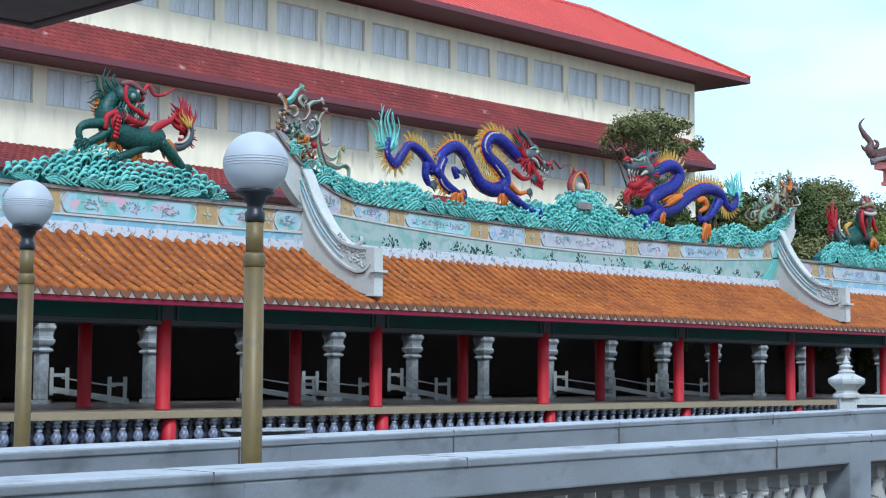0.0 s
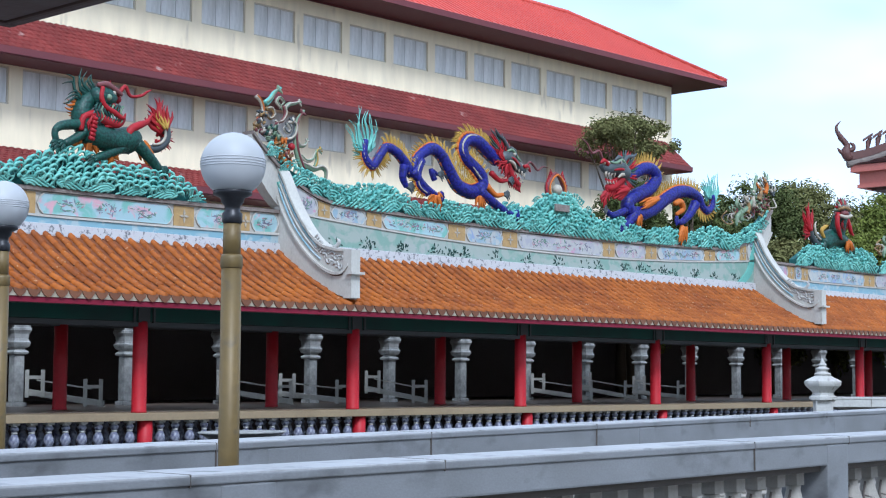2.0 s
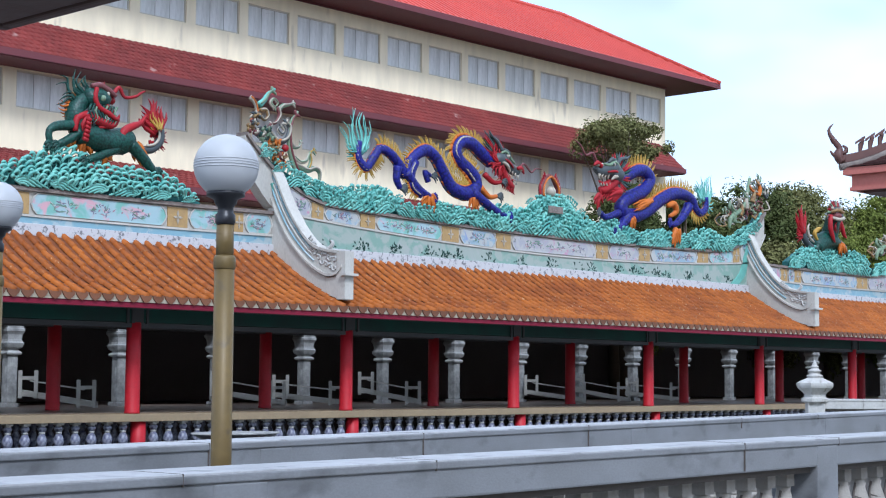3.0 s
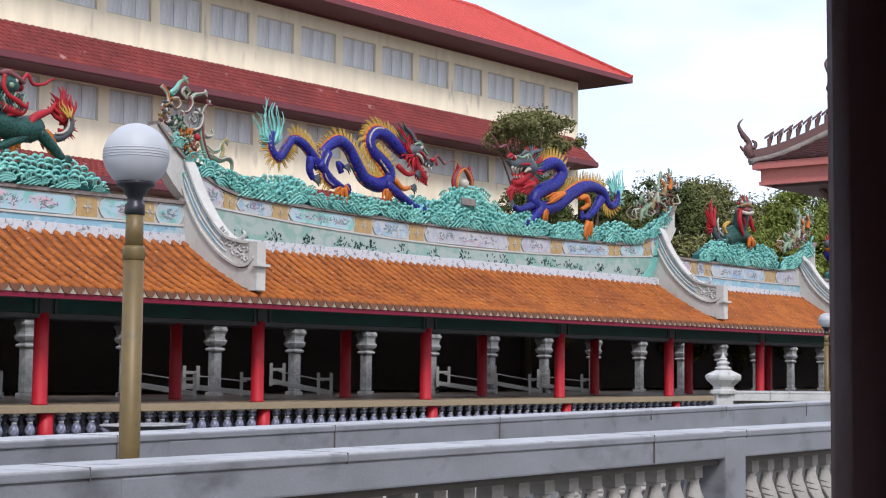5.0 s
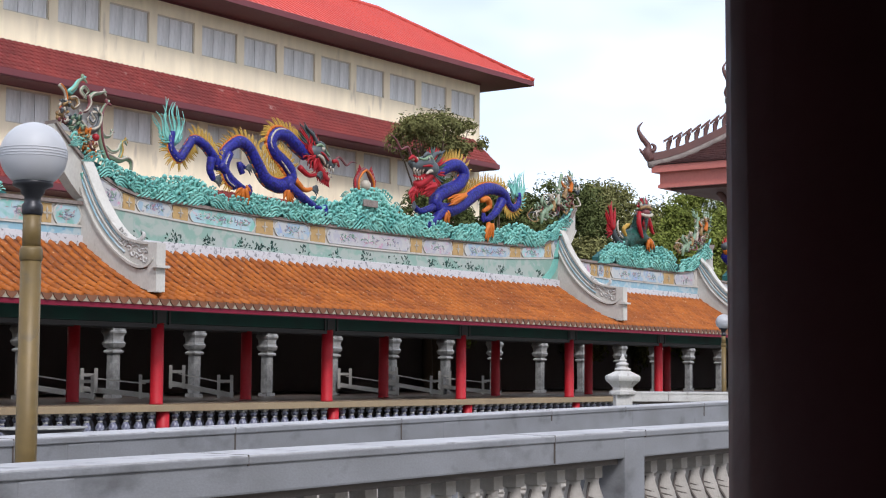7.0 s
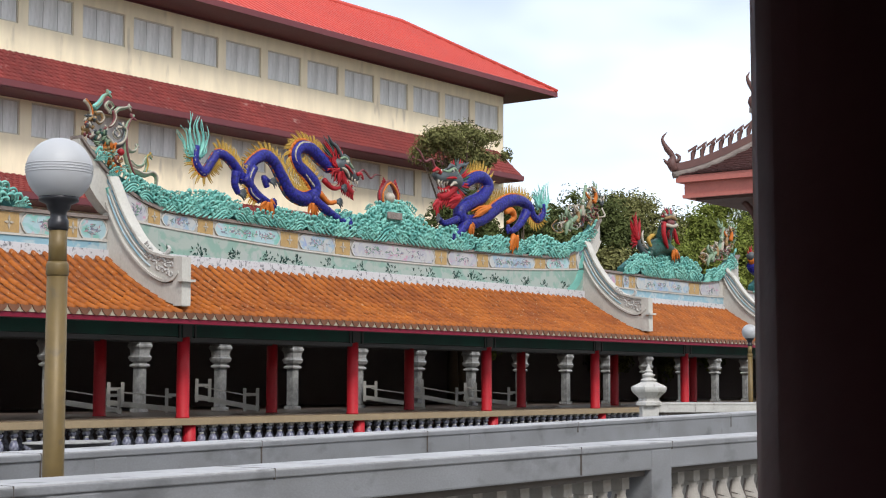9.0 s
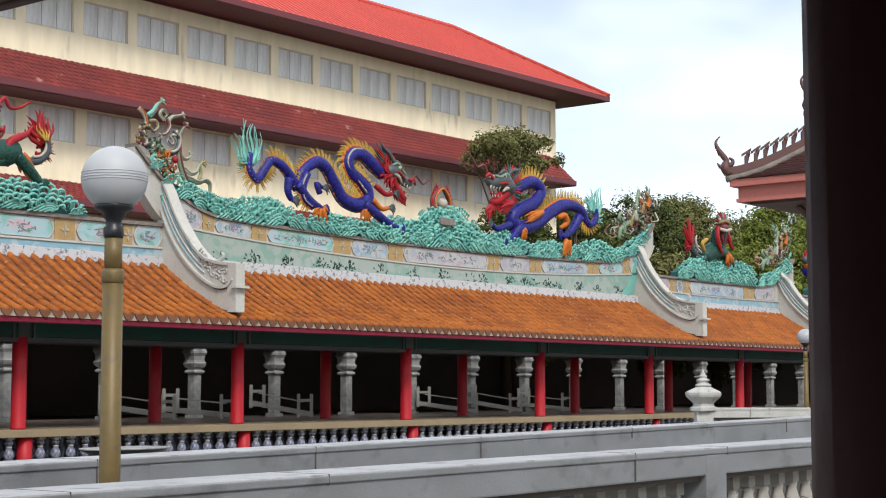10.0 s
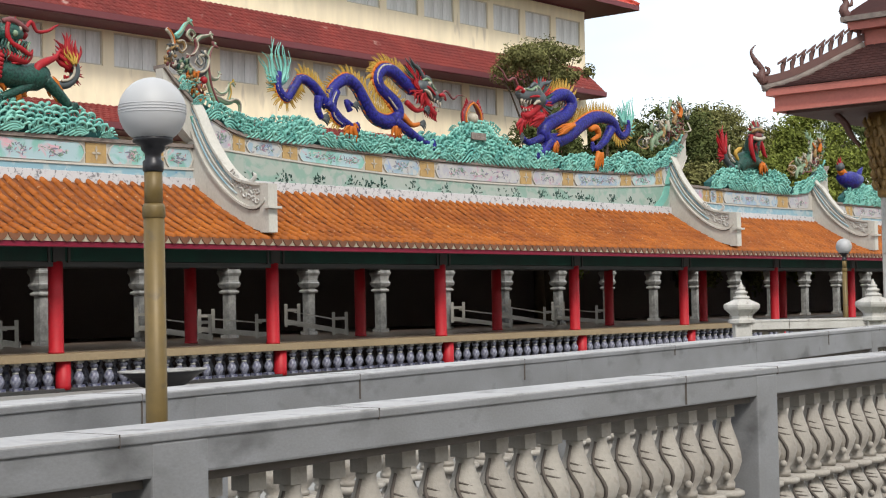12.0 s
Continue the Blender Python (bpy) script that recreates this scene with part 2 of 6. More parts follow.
M_BARK = material("bark", (0.11, 0.08, 0.055), 0.9, fine=12, bump=0.6)


def leaf_material(name, a, b):
    m = material(name, a, 0.8, other=b, scale=0.5, amount=0.9, fine=3, bump=0.0, island=0.7, spec=0.1)
    shade = m.node_tree.nodes["Principled BSDF"]
    shade.inputs["Transmission Weight"].default_value = 0.0
    return m


M_LEAF = leaf_material("dark leaves", (0.092, 0.112, 0.036), (0.052, 0.066, 0.024))
M_LEAF_LIGHT = leaf_material("yellow-green leaves", (0.17, 0.20, 0.04), (0.10, 0.125, 0.028))
M_LEAF_OLIVE = leaf_material("olive leaves", (0.185, 0.185, 0.07), (0.105, 0.11, 0.042))

M_GLOBE = bpy.data.materials.new("milky lamp glass")
M_GLOBE.use_nodes = True
_g = M_GLOBE.node_tree.nodes["Principled BSDF"]
_g.inputs["Base Color"].default_value = (0.38, 0.385, 0.40, 1)
_g.inputs["Roughness"].default_value = 0.5
_g.inputs["Subsurface Weight"].default_value = 0.25
_g.inputs["Subsurface Radius"].default_value = (0.05, 0.05, 0.05)


# ---- mesh helpers ----
class Shape:
    """Collects vertices and faces; each face keeps a material slot and whether it is smooth."""

    def __init__(self):
        self.v, self.f, self.m, self.s = [], [], [], []

    def put(self, verts, faces, slot=0, smooth=False):
        k = len(self.v)
        self.v += [tuple(p) for p in verts]
        self.f += [tuple(i + k for i in f) for f in faces]
        self.m += [slot] * len(faces)
        self.s += [smooth] * len(faces)
        return self

    def box(self, x0, x1, y0, y1, z0, z1, slot=0, bevel=0.0):
        if bevel <= 0:
            p = [(x, y, z) for z in (z0, z1) for y in (y0, y1) for x in (x0, x1)]
            return self.put(p, [(0, 2, 3, 1), (4, 5, 7, 6), (0, 1, 5, 4), (2, 6, 7, 3), (0, 4, 6, 2), (1, 3, 7, 5)], slot)
        b = bmesh.new()
        bmesh.ops.create_cube(b, size=1, matrix=Matrix.Translation(((x0 + x1) / 2, (y0 + y1) / 2, (z0 + z1) / 2)) @ Matrix.Diagonal((x1 - x0, y1 - y0, z1 - z0, 1)))
        bmesh.ops.bevel(b, geom=b.edges[:], offset=bevel, segments=2, affect="EDGES", profile=0.6)
        b.verts.index_update()
        self.put([v.co for v in b.verts], [[v.index for v in f.verts] for f in b.faces], slot)
        b.free()
        return self

    def lathe(self, profile, x=0, y=0, segs=16, slot=0, smooth=True, turn=0.0, flat=1.0):
        """profile: (radius, height) from the bottom up, round a vertical axis."""
        verts, faces, n = [], [], segs
        for r, z in profile:
            verts += [(x + r * math.cos(turn + a * math.tau / n), y + flat * r * math.sin(turn + a * math.tau / n), z) for a in range(n)]
        for i in range(len(profile) - 1):
            faces += [(i * n + a, i * n + (a + 1) % n, (i + 1) * n + (a + 1) % n, (i + 1) * n + a) for a in range(n)]
        faces += [tuple(reversed(range(n))), tuple(range(len(verts) - n, len(verts)))]
        return self.put(verts, faces, slot, smooth)

    def prism(self, outline, a, b, axis="y", slot=0, smooth=False):
        """A flat outline, pushed from a to b along an axis. The outline's pairs are the other two axes in order."""
        n = len(outline)

        def at(p, d):
            return {"x": (d, p[0], p[1]), "y": (p[0], d, p[1]), "z": (p[0], p[1], d)}[axis]

        verts = [at(p, a) for p in outline] + [at(p, b) for p in outline]
        faces = [(i, (i + 1) % n, n + (i + 1) % n, n + i) for i in range(n)] + [tuple(range(n)), tuple(range(2 * n - 1, n - 1, -1))]
        return self.put(verts, faces, slot, smooth)

    def tube(self, points, radii, sides=8, slot=0, smooth=True, steps=4, flat=1.0):
        """A tapering tube along a smooth line through the points; flat squeezes it in y."""
        pts, rad = spline(points, radii, steps)
        verts, faces = [], []
        for i, p in enumerate(pts):
            d = (pts[min(i + 1, len(pts) - 1)] - pts[max(i - 1, 0)]).normalized()
            u = d.cross(Vector((0, 1, 0)))
            u = u.normalized() if u.length > 1e-4 else Vector((1, 0, 0))
            w = u.cross(d).normalized()
            for k in range(sides):
                a = k * math.tau / sides
                verts.append(p + rad[i] * (math.cos(a) * u + math.sin(a) * flat * w))
        n = sides
        for i in range(len(pts) - 1):
            faces += [(i * n + k, i * n + (k + 1) % n, (i + 1) * n + (k + 1) % n, (i + 1) * n + k) for k in range(n)]
        faces += [tuple(reversed(range(n))), tuple(range(len(verts) - n, len(verts)))]
        return self.put(verts, faces, slot, smooth)

    def ball(self, c, r, slot=0, segs=10, rings=6, squash=(1, 1, 1)):
        verts, faces = [], []
        for i in range(rings + 1):
            t = math.pi * i / rings
            for k in range(segs):
                a = math.tau * k / segs
                verts.append((c[0] + r * squash[0] * math.sin(t) * math.cos(a), c[1] + r * squash[1] * math.sin(t) * math.sin(a), c[2] + r * squash[2] * math.cos(t)))
        for i in range(rings):
            faces += [(i * segs + k, (i + 1) * segs + k, (i + 1) * segs + (k + 1) % segs, i * segs + (k + 1) % segs) for k in range(segs)]
        return self.put(verts, faces, slot, True)

    def mesh(self, name, mats):
        me = bpy.data.meshes.new(name)
        me.from_pydata(self.v, [], self.f)
        for m in mats if isinstance(mats, (list, tuple)) else [mats]:
            me.materials.append(m)
        me.polygons.foreach_set("material_index", self.m)
        me.polygons.foreach_set("use_smooth", self.s)
        me.update()
        return me


def spline(points, radii, steps):
    pts = [Vector(p) for p in points]
    rad = list(radii) if isinstance(radii, (list, tuple)) else [radii] * len(pts)
    if len(rad) != len(pts):
        rad = [float(np.interp(i / (len(pts) - 1), np.linspace(0, 1, len(rad)), rad)) for i in range(len(pts))]
    out, ro = [], []
    for i in range(len(pts) - 1):
        a, b, c, d = pts[max(i - 1, 0)], pts[i], pts[i + 1], pts[min(i + 2, len(pts) - 1)]
        for k in range(steps):
            t = k / steps
            out.append(0.5 * (2 * b + (c - a) * t + (2 * a - 5 * b + 4 * c - d) * t * t + (3 * b - a - 3 * c + d) * t ** 3))
            ro.append(rad[i] + (rad[i + 1] - rad[i]) * t)
    return out + [pts[-1]], ro + [rad[-1]]


def part(name, shape, mats, parent, label=""):
    ob = new(name, shape.mesh(name, mats))
    ob.parent = parent
    return tagged(ob, label)


def again(ob, x, y, z, parent=None, rz=0.0):
    """One more piece on the same mesh."""
    o = new(ob.name.split(".")[0], ob.data)
    o.parent = parent or ob.parent
    o.location, o.rotation_euler = (x, y, z), (0, 0, rz)
    if "label" in ob:
        o["label"] = ob["label"]
    return o


def thing(name, label, category, at=(0, 0, 0), rz=0.0, group="", kind=""):
    e = new(name)
    e.location, e.rotation_euler = at, (0, 0, radians(rz))
    return tagged(e, label, category, group, kind)


def single(name, shape, mats, label, category, group="", kind=""):
    return tagged(new(name, shape.mesh(name, mats)), label, category, group, kind)
# ---- ground and terraces ----
single("ground", Shape().box(-900, 1500, -900, 1900, -0.5, 0.0), M_GROUND, "wide flat ground of grass and earth", "ground", kind="structure")
single("pavement", Shape().box(-8, 24.0, -6, 12.5, 0.004, 0.25, bevel=0.02), M_PAVE, "grey paved terrace beside the temple", "pavement", kind="structure")
single("pavement", Shape().box(2, 76, 14, 29.3, 0.004, 0.18, bevel=0.02), M_PAVE, "grey paved court before the gallery", "pavement", kind="structure")

# Unseen wall, added to cut low sky light on the gallery and rails.
single("wall_south", Shape().box(-60, 110, -16.4, -16, 0.0, 10.0), M_BUILD, "unseen cream wall added to block low sky light", "wall", kind="structure")

# ---- the roofed gallery ----
COL_Y, IN_Y, RIDGE_Y, EAVE_Y = 30.1, 33.25, 31.75, 28.85
COLS = [21.56 + 6.655 * i for i in range(-2, 12)]
gallery = thing("temple_gallery", "long temple gallery with orange tiled roof and red columns", "temple", (0, 0, 0))

# Plinth, back wall and ceilings carry the interior's shade in their dark colour.
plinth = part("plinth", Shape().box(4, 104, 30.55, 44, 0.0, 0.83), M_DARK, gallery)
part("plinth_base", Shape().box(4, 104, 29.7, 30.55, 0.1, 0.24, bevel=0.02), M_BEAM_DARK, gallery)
part("floor_slab", Shape().box(4, 104, 29.62, 46.0, 0.832, 1.0, bevel=0.015), [M_SLAB], gallery, "beige painted slab edge")
part("inner_floor", Shape().box(4, 104, 30.5, 45.9, 1.004, 1.012), M_FLOOR, gallery)
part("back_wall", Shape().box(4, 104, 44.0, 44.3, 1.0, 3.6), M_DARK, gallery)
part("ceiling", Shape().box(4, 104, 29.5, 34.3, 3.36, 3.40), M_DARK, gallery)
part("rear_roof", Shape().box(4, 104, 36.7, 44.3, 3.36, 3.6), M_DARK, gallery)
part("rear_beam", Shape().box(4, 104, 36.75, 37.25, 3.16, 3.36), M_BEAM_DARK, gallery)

col = Shape().lathe([(0.178, 1.0), (0.178, 1.04), (0.168, 1.06), (0.166, 2.2), (0.164, 3.05)], segs=20)
first = None
for y, which in ((COL_Y, "column"), (IN_Y, "inner_column")):
    first = None
    for x in COLS:
        if first is None:
            first = part(which, col, M_RED, gallery, "red painted round column")
            first.location = (x, y, 0)
        else:
            again(first, x, y, 0)
stub = Shape().lathe([(0.18, 0.2), (0.17, 0.3), (0.17, 0.832)], segs=20)
first = None
for x in COLS:
    if first is None:
        first = part("column_foot", stub, M_RED, gallery)
        first.location = (x, 29.86, 0)
    else:
        again(first, x, 29.86, 0)

# blue and white balusters under the slab
small = Shape().box(-0.10, 0.10, -0.10, 0.10, 0.24, 0.30).lathe([(0.06, 0.30), (0.075, 0.33), (0.115, 0.41), (0.12, 0.46), (0.085, 0.55), (0.055, 0.60)], segs=12)
small.lathe([(0.062, 0.60), (0.07, 0.61), (0.07, 0.63), (0.055, 0.64)], segs=12, slot=1)
small.lathe([(0.05, 0.64), (0.095, 0.69), (0.10, 0.72), (0.07, 0.755)], segs=12)
small.lathe([(0.06, 0.755), (0.075, 0.765), (0.06, 0.78)], segs=12, slot=1).box(-0.085, 0.085, -0.085, 0.085, 0.78, 0.832, 1)
first = None
for i in range(len(COLS) - 1):
    if i > 8:
        break
    for k in range(1, 16):
        x = COLS[i] + k * 6.655 / 16
        if first is None:
            first = part("baluster", small, [M_BLUE_BALUSTER, M_WHITE_STONE], gallery, "blue and white glazed baluster")
            first.location = (x, 29.85, 0)
        else:
            again(first, x, 29.85, 0)
back_row = Shape()
for k in range(130):
    x = 8.1 + (k + 0.5) * 6.7 / 16
    back_row.lathe([(0.10, 0.2), (0.06, 0.33), (0.12, 0.45), (0.085, 0.58), (0.05, 0.65), (0.10, 0.72), (0.06, 0.76), (0.10, 0.832)], x, 30.4, 8)
tagged(part("rear_baluster", back_row, M_BLUE_BALUSTER, gallery), kind="stuff")

# beams under the eave
part("beam", Shape().box(4, 104, 29.98, 30.22, 3.05, 3.36, bevel=0.012), M_BEAM, gallery, "dark green painted beam")
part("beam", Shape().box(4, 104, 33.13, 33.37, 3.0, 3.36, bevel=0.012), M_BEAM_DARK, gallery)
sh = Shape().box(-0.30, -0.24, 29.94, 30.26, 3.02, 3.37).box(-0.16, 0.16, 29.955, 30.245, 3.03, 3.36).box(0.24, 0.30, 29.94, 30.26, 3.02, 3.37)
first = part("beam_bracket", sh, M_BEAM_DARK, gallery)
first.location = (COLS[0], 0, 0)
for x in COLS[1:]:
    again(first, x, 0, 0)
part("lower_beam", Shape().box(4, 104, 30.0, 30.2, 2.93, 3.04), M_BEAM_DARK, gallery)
part("fascia", Shape().box(4, 104, 28.86, 28.95, 3.32, 3.44, bevel=0.008), M_MAROON, gallery, "maroon eave board")
part("fascia_top", Shape().box(4, 104, 28.835, 28.87, 3.44, 3.585), M_CREAM, gallery, "cream board behind the drip tiles")
part("soffit", Shape().prism([(29.02, 3.37), (30.0, 3.45), (30.0, 3.50), (29.02, 3.42)], 4, 104, "x"), M_BEAM, gallery)


def roof_z(y):
    """The sagging slope of the roof from its eave to its ridge."""
    t = min(max((y - EAVE_Y) / (RIDGE_Y - 0.1 - EAVE_Y), -0.1), 1.0)
    return 3.56 + 1.52 * (0.72 * t + 0.28 * t * t)


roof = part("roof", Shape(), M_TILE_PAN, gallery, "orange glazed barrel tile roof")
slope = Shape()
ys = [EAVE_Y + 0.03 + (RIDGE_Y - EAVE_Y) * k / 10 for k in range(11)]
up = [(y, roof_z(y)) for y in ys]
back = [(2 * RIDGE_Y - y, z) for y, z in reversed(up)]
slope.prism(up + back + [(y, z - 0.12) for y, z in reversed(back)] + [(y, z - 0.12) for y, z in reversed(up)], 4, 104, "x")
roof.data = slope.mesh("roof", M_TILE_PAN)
PITCH, COURSES = 0.33, 10
rows = [14.0 + PITCH * k for k in range(int((74 - 14) / PITCH))]
tiles = Shape()
rng = random.Random(4)


def barrel(shape, x, y0, y1, lift, r):
    """One half-round cover tile, its lower end a little larger and proud of the tile below."""
    verts, faces, n = [], [], 6
    for y, rr, up_ in ((y0, r * 1.08, lift + 0.022), (y1, r * 0.94, lift)):
        z = roof_z(y)
        for k in range(n + 1):
            a = math.pi * k / n
            verts.append((x + rr * math.cos(a), y - 0.3 * rr * math.sin(a), z + up_ + rr * 1.05 * math.sin(a)))
    for k in range(n):
        faces.append((k, k + 1, n + 2 + k, n + 1 + k))
    faces.append(tuple(range(n, -1, -1)))
    shape.put(verts, faces, 0, True)


step = (RIDGE_Y - 0.1 - EAVE_Y) / COURSES
for x in rows:
    for c in range(1, COURSES):
        barrel(tiles, x + rng.uniform(-0.012, 0.012), EAVE_Y + c * step + rng.uniform(-0.01, 0.01), EAVE_Y + (c + 1) * step + 0.02, rng.uniform(-0.008, 0.012), 0.074)
tagged(part("cover_tiles", tiles, M_TILE, roof), kind="stuff")

# frieze and ridge walls of each section: left end, right end, height of the top, sweep at each end
def sweep_top(base, x, x0, x1, up0, up1):
    c, h = (x0 + x1) / 2, (x1 - x0) / 2
    d = abs(x - c) / h
    z = base + (0.28 if h > 8 else 0.05) * d * d
    e0, e1 = max(0.0, x0 + 3.4 - x), max(0.0, x - (x1 - 3.4))
    return z + up0 * (e0 / 3.4) ** 2.3 + up1 * (e1 / 3.4) ** 2.3


def ridge_wall(parent, x0, x1, top, bottom, up0, up1, main):
    """A ridge wall with a moulded top, a row of painted panels and painted bands below."""
    n = 90
    xs = [x0 + (x1 - x0) * k / n for k in range(n + 1)]
    tops = [sweep_top(top, x, x0, x1, up0, up1) for x in xs]
    span = (x1 - x0) / 2
    def low_at(x):
        e0, e1 = max(0.0, x0 + 1.15 - x), max(0.0, x - (x1 - 1.15))
        return bottom + (0.52 if main else 0.06) * (abs(x - (x0 + x1) / 2) / span) ** 2 + 0.95 * (up0 * (e0 / 1.15) ** 1.5 + up1 * (e1 / 1.15) ** 1.5) * 0.72

    lows = [low_at(x) for x in xs]
    wall = Shape()
    wall.prism(list(zip(xs, lows)) + list(zip(reversed(xs), reversed(tops))), RIDGE_Y - 0.14, RIDGE_Y + 0.14)
    ridge = part("ridge_wall", wall, M_WALL_WHITE, parent, "white ridge wall with painted panels")
    def strip(values, low, high, y0, y1):
        verts, faces = [], []
        for k in range(n + 1):
            verts += [(xs[k], y0, values[k] + low), (xs[k], y1, values[k] + low), (xs[k], y1, values[k] + high), (xs[k], y0, values[k] + high)]
        for k in range(n):
            faces += [(4 * k + j, 4 * k + (j + 1) % 4, 4 * k + 4 + (j + 1) % 4, 4 * k + 4 + j) for j in range(4)]
        return Shape().put(verts, faces + [(3, 2, 1, 0), (4 * n, 4 * n + 1, 4 * n + 2, 4 * n + 3)])

    cap = strip(tops, 0.0, 0.09, RIDGE_Y - 0.23, RIDGE_Y + 0.23)
    part("coping", cap, M_MOSS, ridge, "weathered grey coping")
    band = strip(lows, 0.0, 0.05, RIDGE_Y - 0.20, RIDGE_Y - 0.13)
    part("lower_moulding", band, M_WALL_WHITE, ridge)
    # painted band down to the tiles
    xi = [x for x in xs if (x0 + 0.9 < x < x1 - 0.9)] if main else xs
    zl = [low_at(x) for x in xi]
    low = 5.29 if main else 5.25
    body = Shape().prism([(xi[0], 4.9), (xi[-1], 4.9)] + list(zip(reversed(xi), reversed(zl))), RIDGE_Y - 0.17, RIDGE_Y + 0.15)
    part("painted_band", body, M_GREENBAND if main else M_BLUEBAND, ridge, "pale green band painted with plants" if main else "blue painted band")
    trim = Shape().box(xi[0], xi[-1], RIDGE_Y - 0.24, RIDGE_Y - 0.15, 5.0, low, bevel=0.01)
    x = xi[0]
    while x < xi[-1] - 0.2:
        trim.prism([(x, 5.02), (x + 0.15, 4.90), (x + 0.3, 5.02)], RIDGE_Y - 0.235, RIDGE_Y - 0.19)
        x += 0.3
    sprigs, rr = Shape(), random.Random(int(x0))
    x = xi[0] + 0.4
    while x < xi[-1] - 0.4:
        up_ = low_at(x) - low
        if main and up_ > 0.10:
            for k in range(rr.randint(6, 26)):
                a, d = rr.uniform(0.1, 3.0), rr.uniform(0.02, 0.20)
                cx, cz = x + 1.5 * d * math.cos(a), low + 0.02 + min(up_ * 0.8, d * math.sin(a) * 1.3)
                t, ln = a + rr.uniform(-0.8, 0.8), rr.uniform(0.07, 0.13)
                sprigs.prism([(cx, cz), (cx + 0.5 * ln * math.cos(t) - 0.024 * math.sin(t), cz + 0.5 * ln * math.sin(t) + 0.024 * math.cos(t)), (cx + ln * math.cos(t), cz + ln * math.sin(t)), (cx + 0.5 * ln * math.cos(t) + 0.024 * math.sin(t), cz + 0.5 * ln * math.sin(t) - 0.024 * math.cos(t))], RIDGE_Y - 0.178, RIDGE_Y - 0.168)
        x += rr.uniform(0.5, 1.7)
    if sprigs.v:
        tagged(part("moulded_foliage", sprigs, M_BODYGREEN, ridge, "small dark green moulded plants"), kind="stuff")
    part("leaf_border", trim, M_BORDER, ridge, "grey and white leaf border")
    return ridge, (lambda x: sweep_top(top, x, x0, x1, up0, up1)), low_at


def cartouche(ridge, a, b, top_at, low_at, paint):
    """A painted panel with cut corners, framed by a raised rim."""
    def edge(x, t, grow):
        lo, hi = low_at(x) + 0.05, top_at(x) - 0.02
        return lo + (hi - lo) * t
    pts = []
    w, c = b - a, min(0.16, (b - a) * 0.15)
    for x, t in ((a + c, 0.04), (b - c, 0.04), (b - c * 0.4, 0.22), (b, 0.5), (b - c * 0.4, 0.78), (b - c, 0.96), (a + c, 0.96), (a + c * 0.4, 0.78), (a, 0.5), (a + c * 0.4, 0.22)):
        pts.append((x, edge(x, t, 0)))
    o = part("painted_panel", Shape().prism(pts, RIDGE_Y - 0.175, RIDGE_Y - 0.138), paint, ridge)
    m = (sum(p[0] for p in pts) / len(pts), sum(p[1] for p in pts) / len(pts))
    motif, rm = Shape(), random.Random(int(a * 100))
    high = edge(m[0], 0.9, 0) - edge(m[0], 0.1, 0)
    for c in ([m[0]] if w < 2.0 else [a + w * f for f in (0.24, 0.5, 0.76)]):
        mid = (edge(c, 0.5, 0))
        for k in range(30):
            t, d = rm.uniform(0, math.tau), rm.random() ** 0.7
            u, v = c + d * min(0.42, w * 0.3) * math.cos(t), mid + d * high * 0.36 * math.sin(t)
            q, ln, wd = rm.uniform(0, math.pi), rm.uniform(0.04, 0.12), rm.uniform(0.010, 0.026)
            motif.prism([(u - ln * math.cos(q), v - 0.6 * ln * math.sin(q)), (u - wd * math.sin(q), v + wd * math.cos(q)), (u + ln * math.cos(q), v + 0.6 * ln * math.sin(q)), (u + wd * math.sin(q), v - wd * math.cos(q))], RIDGE_Y - 0.178 - 0.0002 * k, RIDGE_Y - 0.172, slot=rm.choice((0, 0, 1, 2, 2, 3)))
    tagged(part("painted_motif", motif, [M_INK_GREEN, M_INK_ROSE, M_INK_GREY, M_INK_WHITE], o, "small flowers and figures in soft inks"), kind="stuff")
    rim = Shape()
    for k in range(len(pts)):
        p, q = pts[k], pts[(k + 1) % len(pts)]
        grow = lambda r, f: (m[0] + (r[0] - m[0]) * f, m[1] + (r[1] - m[1]) * f)
        f = 1 + 0.035 / max(0.3, w / 2)
        rim.prism([p, q, grow(q, f), grow(p, f)], RIDGE_Y - 0.195, RIDGE_Y - 0.15)
    part("rim", rim, M_WALL_WHITE, o)


def diaper(ridge, a, b, top_at, low_at):
    """An ochre panel with a white four-petalled flower."""
    x = (a + b) / 2
    lo, hi = low_at(x) + 0.06, top_at(x) - 0.03
    o = part("ochre_panel", Shape().prism([(a, low_at(a) + 0.06), (b, low_at(b) + 0.06), (b, top_at(b) - 0.03), (a, top_at(a) - 0.03)], RIDGE_Y - 0.165, RIDGE_Y - 0.138), M_OCHRE, ridge, "ochre panel with a white flower")
    z, r = (lo + hi) / 2, (hi - lo) * 0.36
    fl = Shape()
    for k in range(4):
        t = k * math.pi / 2
        fl.prism([(x + 0.8 * r * math.cos(t) * f - g * math.sin(t) * r * 0.2, z + r * math.sin(t) * f + g * math.cos(t) * r * 0.2) for f, g in ((0, 0), (0.45, -1), (1, 0), (0.45, 1))], RIDGE_Y - 0.185, RIDGE_Y - 0.163)
    part("flower", fl, M_IVORY, o)


def panel_row(ridge, edges, paints, top_at, low_at):
    for k in range(len(edges) - 1):
        a, b, kind = edges[k][0], edges[k + 1][0], edges[k][1]
        if kind == "o":
            diaper(ridge, a + 0.02, b - 0.02, top_at, low_at)
        elif kind == "p":
            cartouche(ridge, a + 0.04, b - 0.04, top_at, low_at, paints[k % len(paints)])


